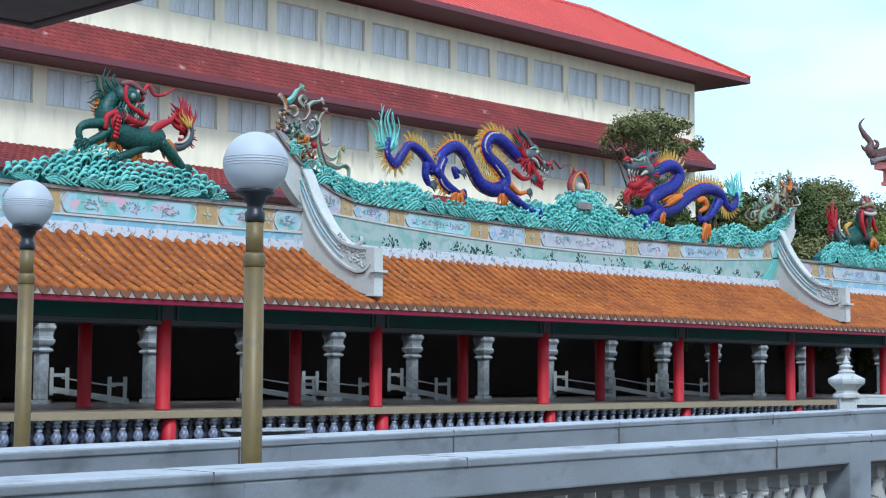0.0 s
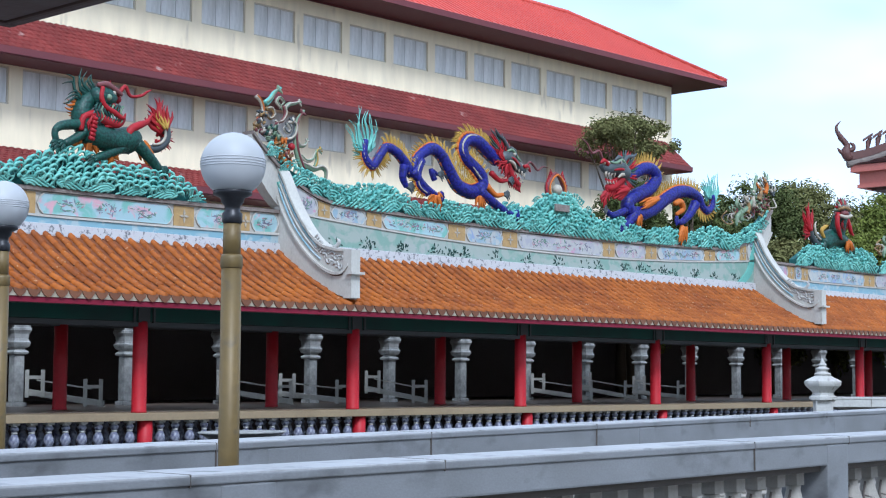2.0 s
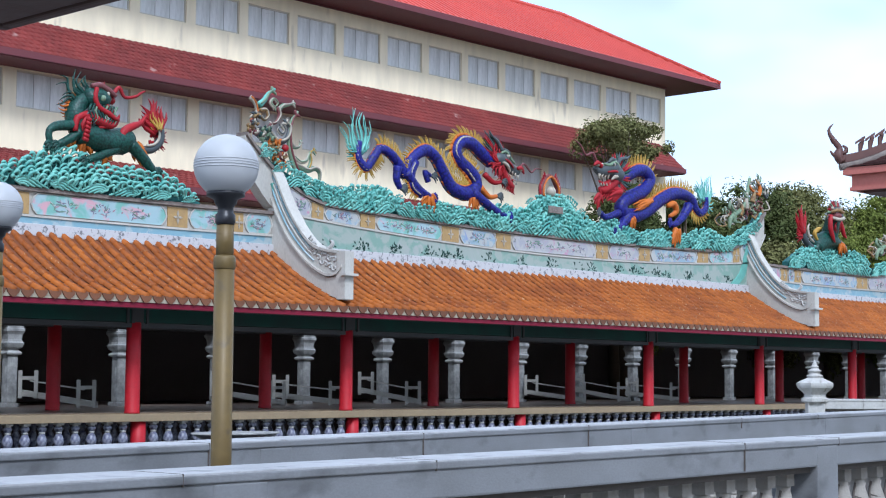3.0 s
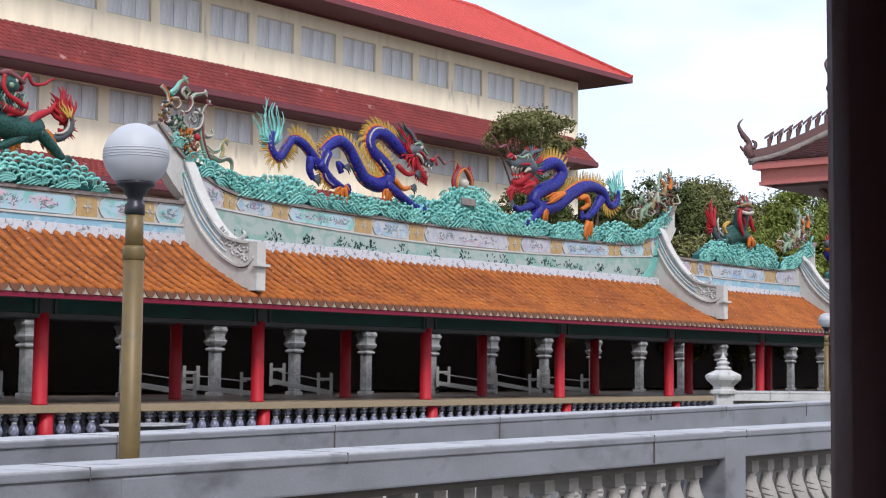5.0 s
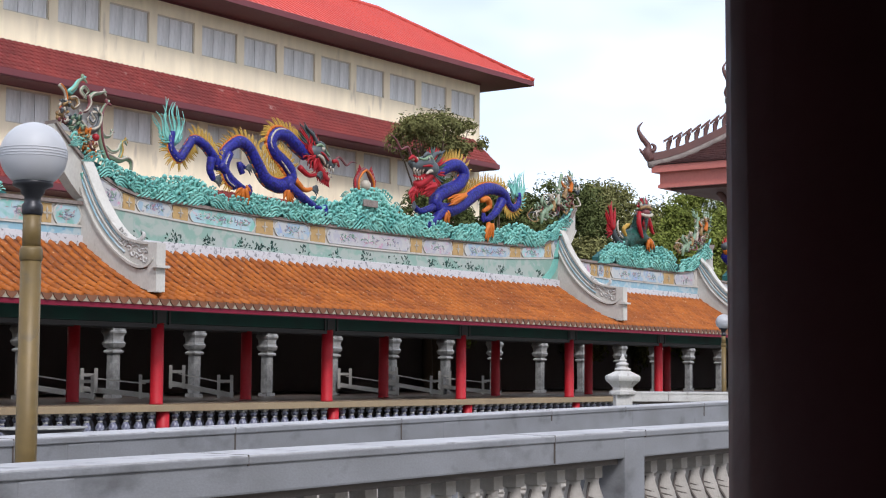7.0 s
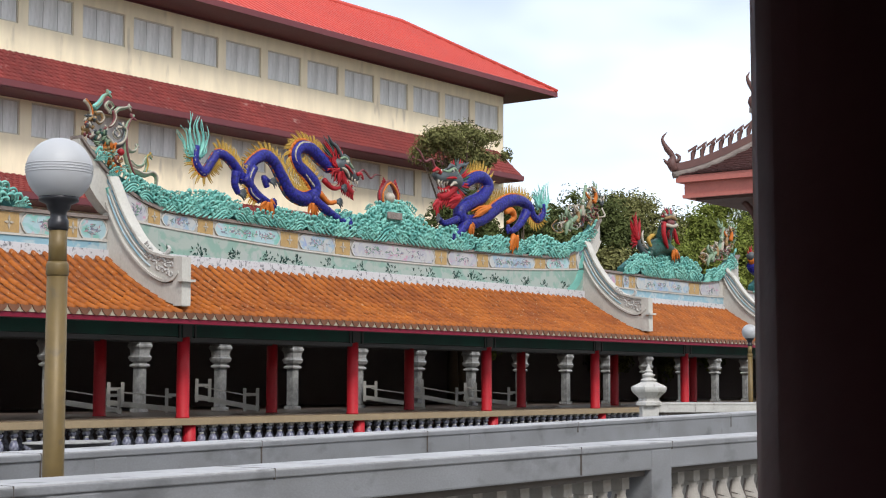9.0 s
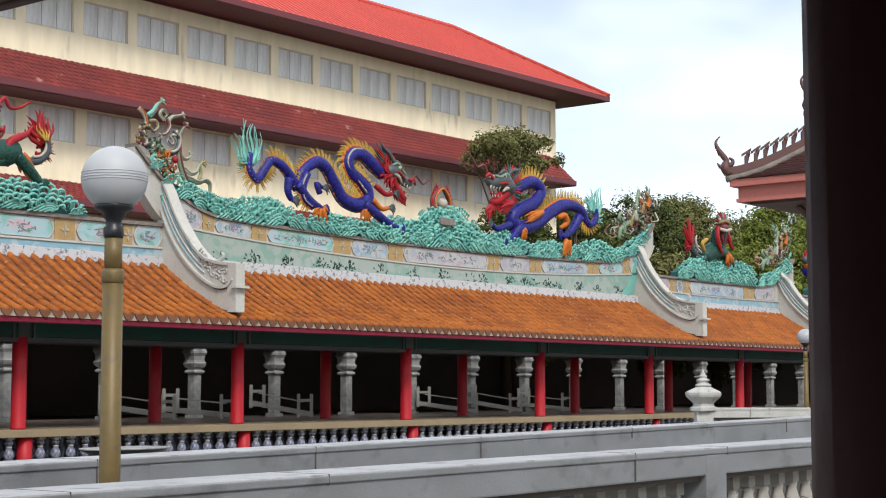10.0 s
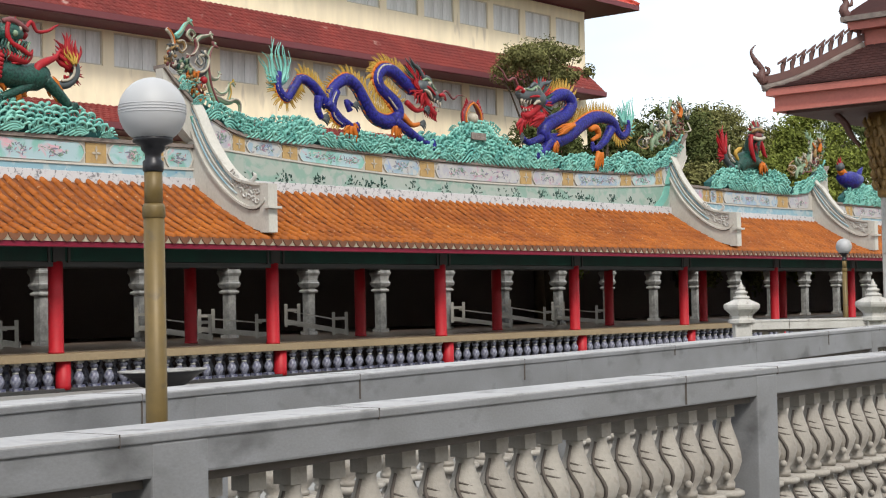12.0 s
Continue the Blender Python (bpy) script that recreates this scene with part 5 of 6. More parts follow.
def dragon_head(s, x, z, face, k=1.0, y=FRONT - 0.12, down=0.6):
    """An open-jawed dragon's head with mane, horns, teeth, beard and whiskers; face is 1 or -1 along x."""
    def p(a, b, c=0.0):
        return (x + face * a * k, y + c, z + (b - down * a * 0.55) * k)
    s.ball(p(0.06, 0.08), 0.23 * k, COAL, 10, 7, (1.15, 0.9, 0.9))
    s.tube([p(0.0, 0.2, -0.14), p(0.2, 0.36, -0.16), p(0.42, 0.28, -0.15), p(0.6, 0.32, -0.1)], [0.03 * k, 0.04 * k, 0.04 * k, 0.02 * k], 6, SAGE)
    s.tube([p(0.0, -0.02, -0.16), p(0.2, 0.02, -0.18), p(0.36, -0.06, -0.16)], [0.04 * k, 0.05 * k, 0.02 * k], 6, IVORY)
    s.tube([p(0.1, 0.1, -0.2), p(0.25, 0.14, -0.2), p(0.5, 0.12, -0.16)], [0.03 * k, 0.035 * k, 0.02 * k], 6, SCARLET)
    s.tube([p(0.1, 0.18), p(0.35, 0.2), p(0.62, 0.14), p(0.78, 0.2)], [0.20 * k, 0.17 * k, 0.13 * k, 0.09 * k], 8, COAL, flat=0.9)
    s.tube([p(0.3, 0.27), p(0.55, 0.27), p(0.75, 0.28)], [0.06 * k, 0.07 * k, 0.05 * k], 6, IVORY)
    s.ball(p(0.80, 0.2), 0.085 * k, COAL, 8, 5, (1, 1, 0.8))
    s.tube([p(0.08, -0.05), p(0.3, -0.22), p(0.55, -0.3), p(0.66, -0.24)], [0.14 * k, 0.11 * k, 0.09 * k, 0.05 * k], 8, SCARLET, flat=0.9)
    s.tube([p(0.3, -0.1), p(0.5, -0.16), p(0.7, -0.08)], [0.07 * k, 0.06 * k, 0.02 * k], 6, SCARLET)
    for a in (0.4, 0.52, 0.64, 0.74):
        s.tube([p(a, 0.08, -0.08), p(a + 0.01, 0.02, -0.08), p(a + 0.02, -0.06, -0.08)], [0.035 * k, 0.025 * k, 0.004], 5, IVORY, steps=1)
        s.tube([p(a - 0.06, -0.2, -0.08), p(a - 0.05, -0.12, -0.08)], [0.03 * k, 0.004], 5, IVORY, steps=1)
    s.ball(p(0.28, 0.3, -0.13), 0.075 * k, IVORY, 8, 5)
    s.ball(p(0.31, 0.3, -0.19), 0.035 * k, COAL, 6, 4)
    s.tube([p(0.16, 0.4, -0.1), p(0.3, 0.42, -0.12), p(0.42, 0.34, -0.1)], [0.05 * k, 0.06 * k, 0.02 * k], 6, COAL)
    for c in (-0.1, 0.08):
        s.tube([p(0.1, 0.32, c), p(-0.08, 0.44, c), p(-0.3, 0.46, c), p(-0.45, 0.54, c)], [0.06 * k, 0.05 * k, 0.035 * k, 0.008], 6, COAL)
    for j in range(22):
        a = math.radians(62 + j * 10.5)
        s.tube([p(0.0 + 0.15 * math.cos(a), 0.05 + 0.2 * math.sin(a), 0.02), p(0.34 * math.cos(a), 0.05 + 0.36 * math.sin(a), -0.04), p(0.55 * math.cos(a) - 0.06, 0.1 + 0.52 * math.sin(a), -0.02)], [0.04 * k, 0.04 * k, 0.006], 5, (SCARLET, SCARLET, GREEN, COAL)[j % 4], steps=2)
    for j in range(6):
        a = 0.2 + 0.09 * j
        s.tube([p(a, -0.25), p(a - 0.03, -0.42), p(a + 0.05, -0.6 + 0.03 * j)], [0.045 * k, 0.035 * k, 0.005], 5, SCARLET, steps=2)
    s.tube([p(0.8, 0.26, -0.05), p(1.0, 0.55, -0.08), p(1.28, 0.50, -0.1), p(1.48, 0.72, -0.1), p(1.75, 0.86, -0.1)], [0.03 * k, 0.032 * k, 0.028 * k, 0.022 * k, 0.008], 6, PLUM)
    s.ball(p(0.84, 0.3, -0.1), 0.06 * k, IVORY, 8, 5)
    s.tube([p(0.7, 0.24, -0.12), p(0.85, 0.33, -0.12), p(0.98, 0.27, -0.1)], [0.05 * k, 0.06 * k, 0.02 * k], 6, SCARLET)


def leg(s, pts, r, slot, claw_slot, toes=4, face=1):
    s.tube(at3(pts, FRONT - 0.12), [r, r * 0.8, r * 0.6, r * 0.55][: len(pts)] if len(pts) < 5 else r, 8, slot)
    x, z = pts[-1][0], pts[-1][1]
    for k in range(toes):
        a = -0.9 + k * 0.45
        s.tube([(x, FRONT - 0.14, z), (x + face * 0.14 * math.cos(a), FRONT - 0.2, z + 0.14 * math.sin(a) + 0.04), (x + face * 0.24 * math.cos(a), FRONT - 0.2, z + 0.2 * math.sin(a) - 0.05)], [r * 0.45, r * 0.4, 0.008], 5, claw_slot, steps=2)


random.seed(5)
# first dragon
D1 = [(30.08, 8.32), (30.04, 7.88), (30.35, 7.62), (30.65, 7.95), (30.89, 8.20), (31.3, 8.11), (31.67, 7.82), (31.9, 7.58), (32.12, 8.02), (32.69, 8.36), (33.12, 8.22), (33.45, 7.84), (33.85, 7.40), (34.44, 7.27), (34.87, 7.46), (34.85, 7.78), (34.54, 8.01), (34.16, 8.24), (34.02, 8.53), (34.26, 8.79), (34.69, 8.79), (35.15, 8.55), (35.6, 8.32)]
R1 = [0.10, 0.12, 0.13, 0.13, 0.13, 0.14, 0.15, 0.15, 0.16, 0.18, 0.18, 0.19, 0.20, 0.22, 0.22, 0.21, 0.20, 0.19, 0.19, 0.19, 0.20, 0.21, 0.2]
s = Shape()
s.tube(at3(D1), R1, 12, BLUE, steps=5)
back_spikes(s, D1, R1, [-1, -1, -1, -1, 1, 1, 1, 0, 1, 1, 1, 1, 1, 1, 0, -1, -1, 1, 1, 1, 1, 1, 1], 2, 0.30, GOLD)
back_spikes(s, [(34.95, 7.6), (34.5, 8.0), (34.02, 8.45), (34.2, 8.8), (34.7, 8.85)], 0.2, [1, 1, 1, 1], 2, 0.3, GOLD)
plume(s, 30.05, 8.1, -0.12, 1.0, 1.2, 14, 0.75, TEAL, seed=2, wide=0.03, foot=0.62)
plume(s, 30.15, 8.0, 0.5, 1.0, 0.75, 4, 0.7, TEAL, seed=3)
plume(s, 29.97, 8.05, -1, 0.5, 0.5, 9, 1.7, TEAL, seed=4, wide=0.028)
leg(s, [(34.64, 7.31), (35.35, 7.0), (35.87, 6.80), (36.2, 6.72)], 0.17, BLUE, BLUE)
leg(s, [(31.81, 7.63), (32.3, 7.23), (32.85, 7.0)], 0.15, BLUE, BLUE)
leg(s, [(35.0, 7.5), (35.4, 7.25), (35.75, 7.3)], 0.10, ORANGE, COAL)
leg(s, [(31.5, 7.75), (31.45, 7.4), (31.6, 7.15)], 0.13, BLUE, COAL)
plume(s, 32.75, 7.0, 0.05, -1, 0.5, 9, 1.7, ORANGE, FRONT - 0.18, 0.06, 5, 0.03)
plume(s, 34.7, 7.15, 0.5, -1, 0.5, 8, 1.5, ORANGE, FRONT - 0.16, 0.06, 6, 0.03)
COIL = [(32.25, 7.98), (32.05, 7.62), (32.12, 7.25), (32.5, 7.05)]
s.tube(at3(COIL, FRONT - 0.08), [0.13, 0.15, 0.14, 0.12], 8, BLUE)
back_spikes(s, COIL, 0.14, [-1, -1, -1], 2, 0.22, GOLD, FRONT - 0.1)
leg(s, [(32.75, 7.45), (32.6, 7.72), (32.85, 7.62)], 0.09, BLUE, COAL)
leg(s, [(35.2, 7.9), (35.6, 7.7), (35.95, 7.75)], 0.09, SCARLET, COAL)
plume(s, 35.7, 8.35, -0.4, 1.0, 0.55, 14, 2.6, SCARLET, FRONT - 0.2, 0.04, 61, 0.2)
plume(s, 35.75, 8.2, -0.5, -1.0, 0.5, 10, 1.6, SCARLET, FRONT - 0.24, 0.04, 62, 0.2)
dragon_head(s, 35.78, 8.36, 1, 1.15, down=0.95)
single("dragon_sculpture", s, GLAZE, "blue glazed dragon with golden spines on the roof ridge", "sculpture", "roof dragons")

# second dragon
D2 = [(47.21, 8.30), (47.22, 7.92), (46.86, 7.70), (46.52, 7.85), (46.29, 8.14), (45.7, 8.28), (45.01, 8.20), (44.33, 7.92), (43.67, 7.56), (42.92, 7.30), (42.32, 7.32), (42.2, 7.60), (42.61, 7.87), (43.35, 8.15), (43.78, 8.56), (43.56, 8.83), (43.07, 8.83), (42.49, 8.60), (42.0, 8.48)]
R2 = [0.10, 0.12, 0.14, 0.16, 0.18, 0.20, 0.23, 0.24, 0.25, 0.25, 0.24, 0.22, 0.24, 0.24, 0.23, 0.22, 0.21, 0.2, 0.2]
s = Shape()
s.tube(at3(D2), R2, 12, BLUE, steps=5)
back_spikes(s, D2, R2, [1, 1, 1, 1, -1, -1, -1, -1, -1, 0, 0, 0, 0, -1, -1, -1, -1, -1], 2, 0.36, GOLD)
plume(s, 47.2, 8.15, 0.05, 1.0, 1.15, 14, 0.8, TEAL, seed=8, wide=0.03, foot=0.62)
plume(s, 46.9, 8.2, -0.5, 1.0, 0.8, 4, 0.7, TEAL, seed=9)
plume(s, 47.35, 8.0, 1, 0.1, 0.45, 6, 1.7, TEAL, seed=10, wide=0.035)
leg(s, [(42.45, 7.25), (42.05, 6.9), (41.7, 6.68)], 0.2, BLUE, BLUE, face=-1)
leg(s, [(46.0, 7.9), (45.6, 7.45), (45.1, 7.15), (44.85, 7.2)], 0.18, BLUE, BLUE, face=-1)
leg(s, [(41.9, 7.3), (41.2, 7.1), (40.85, 7.25)], 0.13, BLUE, COAL, face=-1)
s.tube(at3([(44.6, 7.75), (44.95, 7.85), (45.1, 7.6), (44.7, 7.4)], FRONT - 0.2), [0.08, 0.12, 0.1, 0.06], 7, ORANGE)
plume(s, 45.1, 7.0, -0.2, -1, 0.75, 8, 0.7, ORANGE, FRONT - 0.22, 0.08, 11, 0.03)
plume(s, 42.5, 7.15, 0.2, -1, 0.45, 7, 1.3, ORANGE, FRONT - 0.22, 0.07, 12, 0.03)
plume(s, 43.6, 7.85, -1.0, -0.35, 1.3, 7, 0.35, ORANGE, FRONT - 0.22, 0.07, 13, 0.03)
plume(s, 41.9, 8.0, -0.9, -0.35, 0.9, 6, 0.7, SCARLET, FRONT - 0.2, 0.1, 14, 0.05)
dragon_head(s, 41.8, 8.45, -1, 1.4, down=0.15)
plume(s, 40.7, 7.75, -0.2, -1, 0.5, 6, 1.3, SCARLET, FRONT - 0.2, 0.07, 15, 0.06)
single("dragon_sculpture", s, GLAZE, "blue glazed dragon with open red jaws on the ridge", "sculpture", "roof dragons")


def unicorn(name, ox, oz, k, face, label):
    """A green horned beast striding, with red ribbons and a flaming tail."""
    s = Shape()

    def q(pts):
        return [(ox + face * a * k, oz + b * k) for a, b in pts]
    s.tube(at3(q([(-0.72, 0.62), (-0.3, 0.55), (0.1, 0.5), (0.5, 0.55), (0.68, 0.5)])), [0.28 * k, 0.31 * k, 0.28 * k, 0.32 * k, 0.24 * k], 12, GREEN)
    s.tube(at3(q([(-0.66, 0.68), (-0.78, 1.0), (-0.66, 1.28), (-0.5, 1.4)])), [0.25 * k, 0.24 * k, 0.2 * k, 0.18 * k], 10, GREEN)
    leg(s, q([(-0.7, 0.62), (-1.02, 0.40), (-1.28, 0.27)]), 0.13 * k, GREEN, GREEN, 3, -face)
    leg(s, q([(-0.85, 0.75), (-1.35, 0.66), (-1.52, 0.5), (-1.46, 0.25)]), 0.13 * k, GREEN, GREEN, 3, -face)
    leg(s, q([(0.62, 0.5), (1.0, 0.2), (1.28, -0.05)]), 0.16 * k, GREEN, GREEN, 3, face)
    leg(s, q([(0.35, 0.4), (-0.1, 0.18), (-0.55, 0.0)]), 0.13 * k, GREEN, GREEN, 3, -face)
    s.ball((ox - face * 0.3 * k, FRONT - 0.1, oz + 1.42 * k), 0.29 * k, GREEN, 10, 6, (1.3, 0.9, 0.85))
    s.tube(at3(q([(-0.3, 1.5), (0.0, 1.5), (0.22, 1.42)])), [0.15 * k, 0.13 * k, 0.08 * k], 8, SCARLET)
    s.tube(at3(q([(-0.3, 1.3), (-0.1, 1.2), (0.12, 1.22)])), [0.1 * k, 0.08 * k, 0.03 * k], 7, SCARLET)
    s.ball((ox - face * 0.1 * k, FRONT - 0.25, oz + 1.52 * k), 0.06 * k, IVORY, 6, 4)
    s.tube(at3(q([(0.1, 1.5), (0.3, 1.75), (0.45, 1.55), (0.75, 1.6), (0.9, 1.7), (1.05, 1.78)]), FRONT - 0.1), [0.05 * k, 0.05 * k, 0.04 * k, 0.035 * k, 0.03 * k, 0.008], 6, SCARLET)
    plume(s, ox - face * 0.65 * k, oz + 1.35 * k, -face * 0.7, 0.7, 0.7 * k, 18, 2.9, GREEN, FRONT, 0.04 * k, 21, 0.25)
    plume(s, ox - face * 0.72 * k, oz + 1.15 * k, -face, 0.1, 0.5 * k, 9, 1.6, ORANGE, FRONT + 0.05, 0.045 * k, 22, 0.1)
    plume(s, ox - face * 0.2 * k, oz + 1.55 * k, face * 0.1, 1, 0.32 * k, 8, 2.2, SCARLET, FRONT - 0.15, 0.035 * k, 28, 0.25)
    plume(s, ox - face * 0.62 * k, oz + 0.95 * k, -face * 0.2, -1, 0.45 * k, 7, 0.6, SCARLET, FRONT - 0.24, 0.035 * k, 29, 0.1)
    plume(s, ox - face * 0.4 * k, oz + 1.15 * k, face * 0.2, -1, 0.5 * k, 11, 1.9, COAL, FRONT - 0.22, 0.035 * k, 23, 0.2)
    s.tube(at3(q([(-0.9, 0.6), (-0.85, 0.9), (-0.55, 1.0), (-0.3, 0.9), (0.05, 0.85), (0.25, 1.0)]), FRONT - 0.2), [0.06 * k, 0.08 * k, 0.1 * k, 0.12 * k, 0.1 * k, 0.03 * k], 7, SCARLET)
    s.tube(at3(q([(-0.15, 1.3), (0.1, 1.05), (0.05, 0.85), (-0.3, 0.75)]), FRONT - 0.22), [0.06 * k, 0.07 * k, 0.06 * k, 0.03 * k], 7, SCARLET)
    s.tube(at3(q([(0.28, 0.45), (0.4, 0.75), (0.65, 0.9), (0.85, 1.0), (1.0, 1.2)]), FRONT - 0.2), [0.06 * k, 0.1 * k, 0.09 * k, 0.06 * k, 0.02 * k], 7, SCARLET)
    for a, b, dx, dz, ln, n_, sp, sl in ((-0.55, 0.45, 0.2, -1, 0.5, 7, 1.2, ORANGE), (0.85, 0.5, 0.5, -0.75, 0.6, 7, 0.9, ORANGE), (0.0, 0.15, 0.4, -1, 0.3, 6, 1.6, ORANGE), (-0.95, 0.35, -0.2, -1, 0.2, 5, 1.5, ORANGE)):
        plume(s, ox + face * a * k, oz + b * k, face * dx, dz, ln * k, n_, sp, sl, FRONT - 0.05, 0.08 * k, 25, 0.03)
    s.tube(at3(q([(1.0, 0.42), (1.3, 0.46), (1.52, 0.66), (1.54, 0.92), (1.4, 1.06)]), FRONT), [0.09 * k, 0.1 * k, 0.11 * k, 0.1 * k, 0.05 * k], 8, COAL)
    s.tube(at3(q([(1.1, 0.52), (1.3, 0.56), (1.44, 0.70), (1.45, 0.90), (1.36, 1.0)]), FRONT - 0.09), [0.03 * k, 0.035 * k, 0.035 * k, 0.015 * k], 6, IVORY)
    plume(s, ox + face * 1.42 * k, oz + 0.9 * k, -face * 0.38, 1, 0.74 * k, 19, 1.5, SCARLET, FRONT, 0.062 * k, 26, 0.10)
    plume(s, ox + face * 1.40 * k, oz + 0.92 * k, -face * 0.42, 1, 0.40 * k, 9, 1.1, GOLD, FRONT - 0.12, 0.03 * k, 30, 0.10)
    plume(s, ox + face * 1.46 * k, oz + 0.7 * k, face, -0.1, 0.36 * k, 15, 2.7, SCARLET, FRONT + 0.05, 0.035 * k, 27, 0.05)
    s.ball((ox - face * 0.28 * k, FRONT - 0.33, oz + 1.40 * k), 0.075 * k, SAGE, 8, 5)
    s.tube(at3(q([(-0.42, 1.62), (-0.46, 1.4), (-0.36, 1.2), (-0.1, 1.08), (0.12, 0.98), (0.2, 1.1)]), FRONT - 0.3), [0.05 * k, 0.06 * k, 0.06 * k, 0.07 * k, 0.05 * k, 0.015], 7, SCARLET)
    s.tube(at3(q([(-0.5, 1.66), (-0.25, 1.7), (0.0, 1.6), (0.16, 1.52)]), FRONT - 0.2), [0.05 * k, 0.08 * k, 0.07 * k, 0.04 * k], 7, PLUM)
    for j in range(9):
        e = -0.75 + 0.085 * j
        s.tube(at3(q([(e + 0.2, 1.25), (e + 0.13, 1.1), (e + 0.2, 0.97), (e + 0.12, 0.84)]), FRONT - 0.3), [0.03 * k, 0.028 * k, 0.022 * k, 0.006], 5, (GREEN, GREEN, SAGE)[j % 3], steps=2)
    for j in range(6):
        e = 0.35 + 0.09 * j
        s.tube(at3(q([(-0.78 + 0.02 * j, e + 0.1), (-0.66 + 0.015 * j, e + 0.06)]), FRONT - 0.34), 0.05 * k, 6, SCARLET, steps=1)
    return single(name, s, GLAZE, label, "sculpture", "roof beasts")


unicorn("horned_beast_sculpture", 21.72, 6.83, 1.05, 1, "dark green glazed horned beast with red ribbons on waves")
s = Shape()
s.tube(at3([(54.9, 7.0), (55.4, 7.28), (56.0, 7.38), (56.5, 7.2)], FRONT), [0.28, 0.36, 0.38, 0.26], 10, GREEN)
s.tube([(55.95, FRONT, 7.4), (55.95, FRONT - 0.12, 7.8), (55.98, FRONT - 0.2, 8.2)], [0.36, 0.32, 0.3], 10, GREEN)
s.tube(at3([(54.95, 7.1), (54.82, 6.9), (54.9, 6.7)], FRONT - 0.1), [0.16, 0.12, 0.1], 8, GREEN)
s.tube(at3([(56.4, 7.3), (56.95, 7.1), (57.1, 6.8)], FRONT - 0.1), [0.2, 0.16, 0.12], 8, GREEN)
s.ball((55.98, FRONT - 0.3, 8.34), 0.36, COAL, 12, 8, (1.15, 0.8, 0.95))
s.ball((55.74, FRONT - 0.52, 8.28), 0.22, PLUM, 10, 6, (1.0, 0.8, 0.7))
s.tube([(55.50, FRONT - 0.42, 8.2), (55.60, FRONT - 0.70, 8.12), (55.95, FRONT - 0.70, 8.2)], 0.07, 7, IVORY)
s.tube([(55.48, FRONT - 0.40, 8.42), (55.62, FRONT - 0.64, 8.50), (55.98, FRONT - 0.64, 8.42)], 0.07, 7, BRASS)
for x, y in ((55.56, 0.42), (55.90, 0.62)):
    s.ball((x, FRONT - y, 8.58), 0.07, IVORY, 8, 5)
for k in range(18):
    t = math.radians(-30 + 240 * k / 17)
    spike(s, 55.98 + 0.34 * math.cos(t), FRONT - 0.3, 8.34 + 0.32 * math.sin(t), math.cos(t), math.sin(t), 0.3, 0.075, (PLUM, SCARLET, SAGE)[k % 3])
s.tube(at3([(55.5, 8.3), (55.4, 7.9), (55.55, 7.5), (55.75, 7.25)], FRONT - 0.4), [0.08, 0.10, 0.09, 0.03], 8, SCARLET)
s.tube(at3([(56.3, 8.1), (56.45, 7.8), (56.55, 7.6), (56.75, 7.5)], FRONT - 0.36), [0.07, 0.09, 0.08, 0.03], 8, SCARLET)
plume(s, 56.4, 7.2, 0.5, -1, 0.55, 9, 1.5, ORANGE, FRONT - 0.32, 0.07, 46, 0.04)
plume(s, 55.95, 8.2, -0.1, -1, 0.6, 13, 1.9, GREEN, FRONT - 0.3, 0.05, 47, 0.15)
plume(s, 55.95, 8.05, 0.0, -1, 0.5, 9, 1.3, SCARLET, FRONT - 0.36, 0.045, 48, 0.15)
s.tube(at3([(54.95, 7.0), (54.5, 7.05), (54.12, 7.3), (54.02, 7.7), (54.2, 7.95)], FRONT), [0.1, 0.12, 0.12, 0.1, 0.04], 8, COAL)
s.tube(at3([(54.6, 7.2), (54.26, 7.38), (54.16, 7.7), (54.26, 7.88)], FRONT - 0.12), [0.04, 0.05, 0.05, 0.02], 6, IVORY)
s.tube(at3([(54.9, 7.3), (54.7, 7.55), (54.95, 7.72), (55.2, 7.8)], FRONT - 0.1), [0.06, 0.08, 0.09, 0.03], 7, GOLD)
plume(s, 53.98, 7.5, -0.12, 1, 1.15, 15, 0.75, SCARLET, FRONT + 0.02, 0.075, 44, 0.05)
plume(s, 53.95, 7.45, -1, 0.4, 0.5, 11, 2.0, SCARLET, FRONT + 0.04, 0.055, 45, 0.06)
single("horned_beast_sculpture", s, GLAZE, "dark green glazed beast with a red leaf tail, facing the court", "sculpture", "roof beasts")


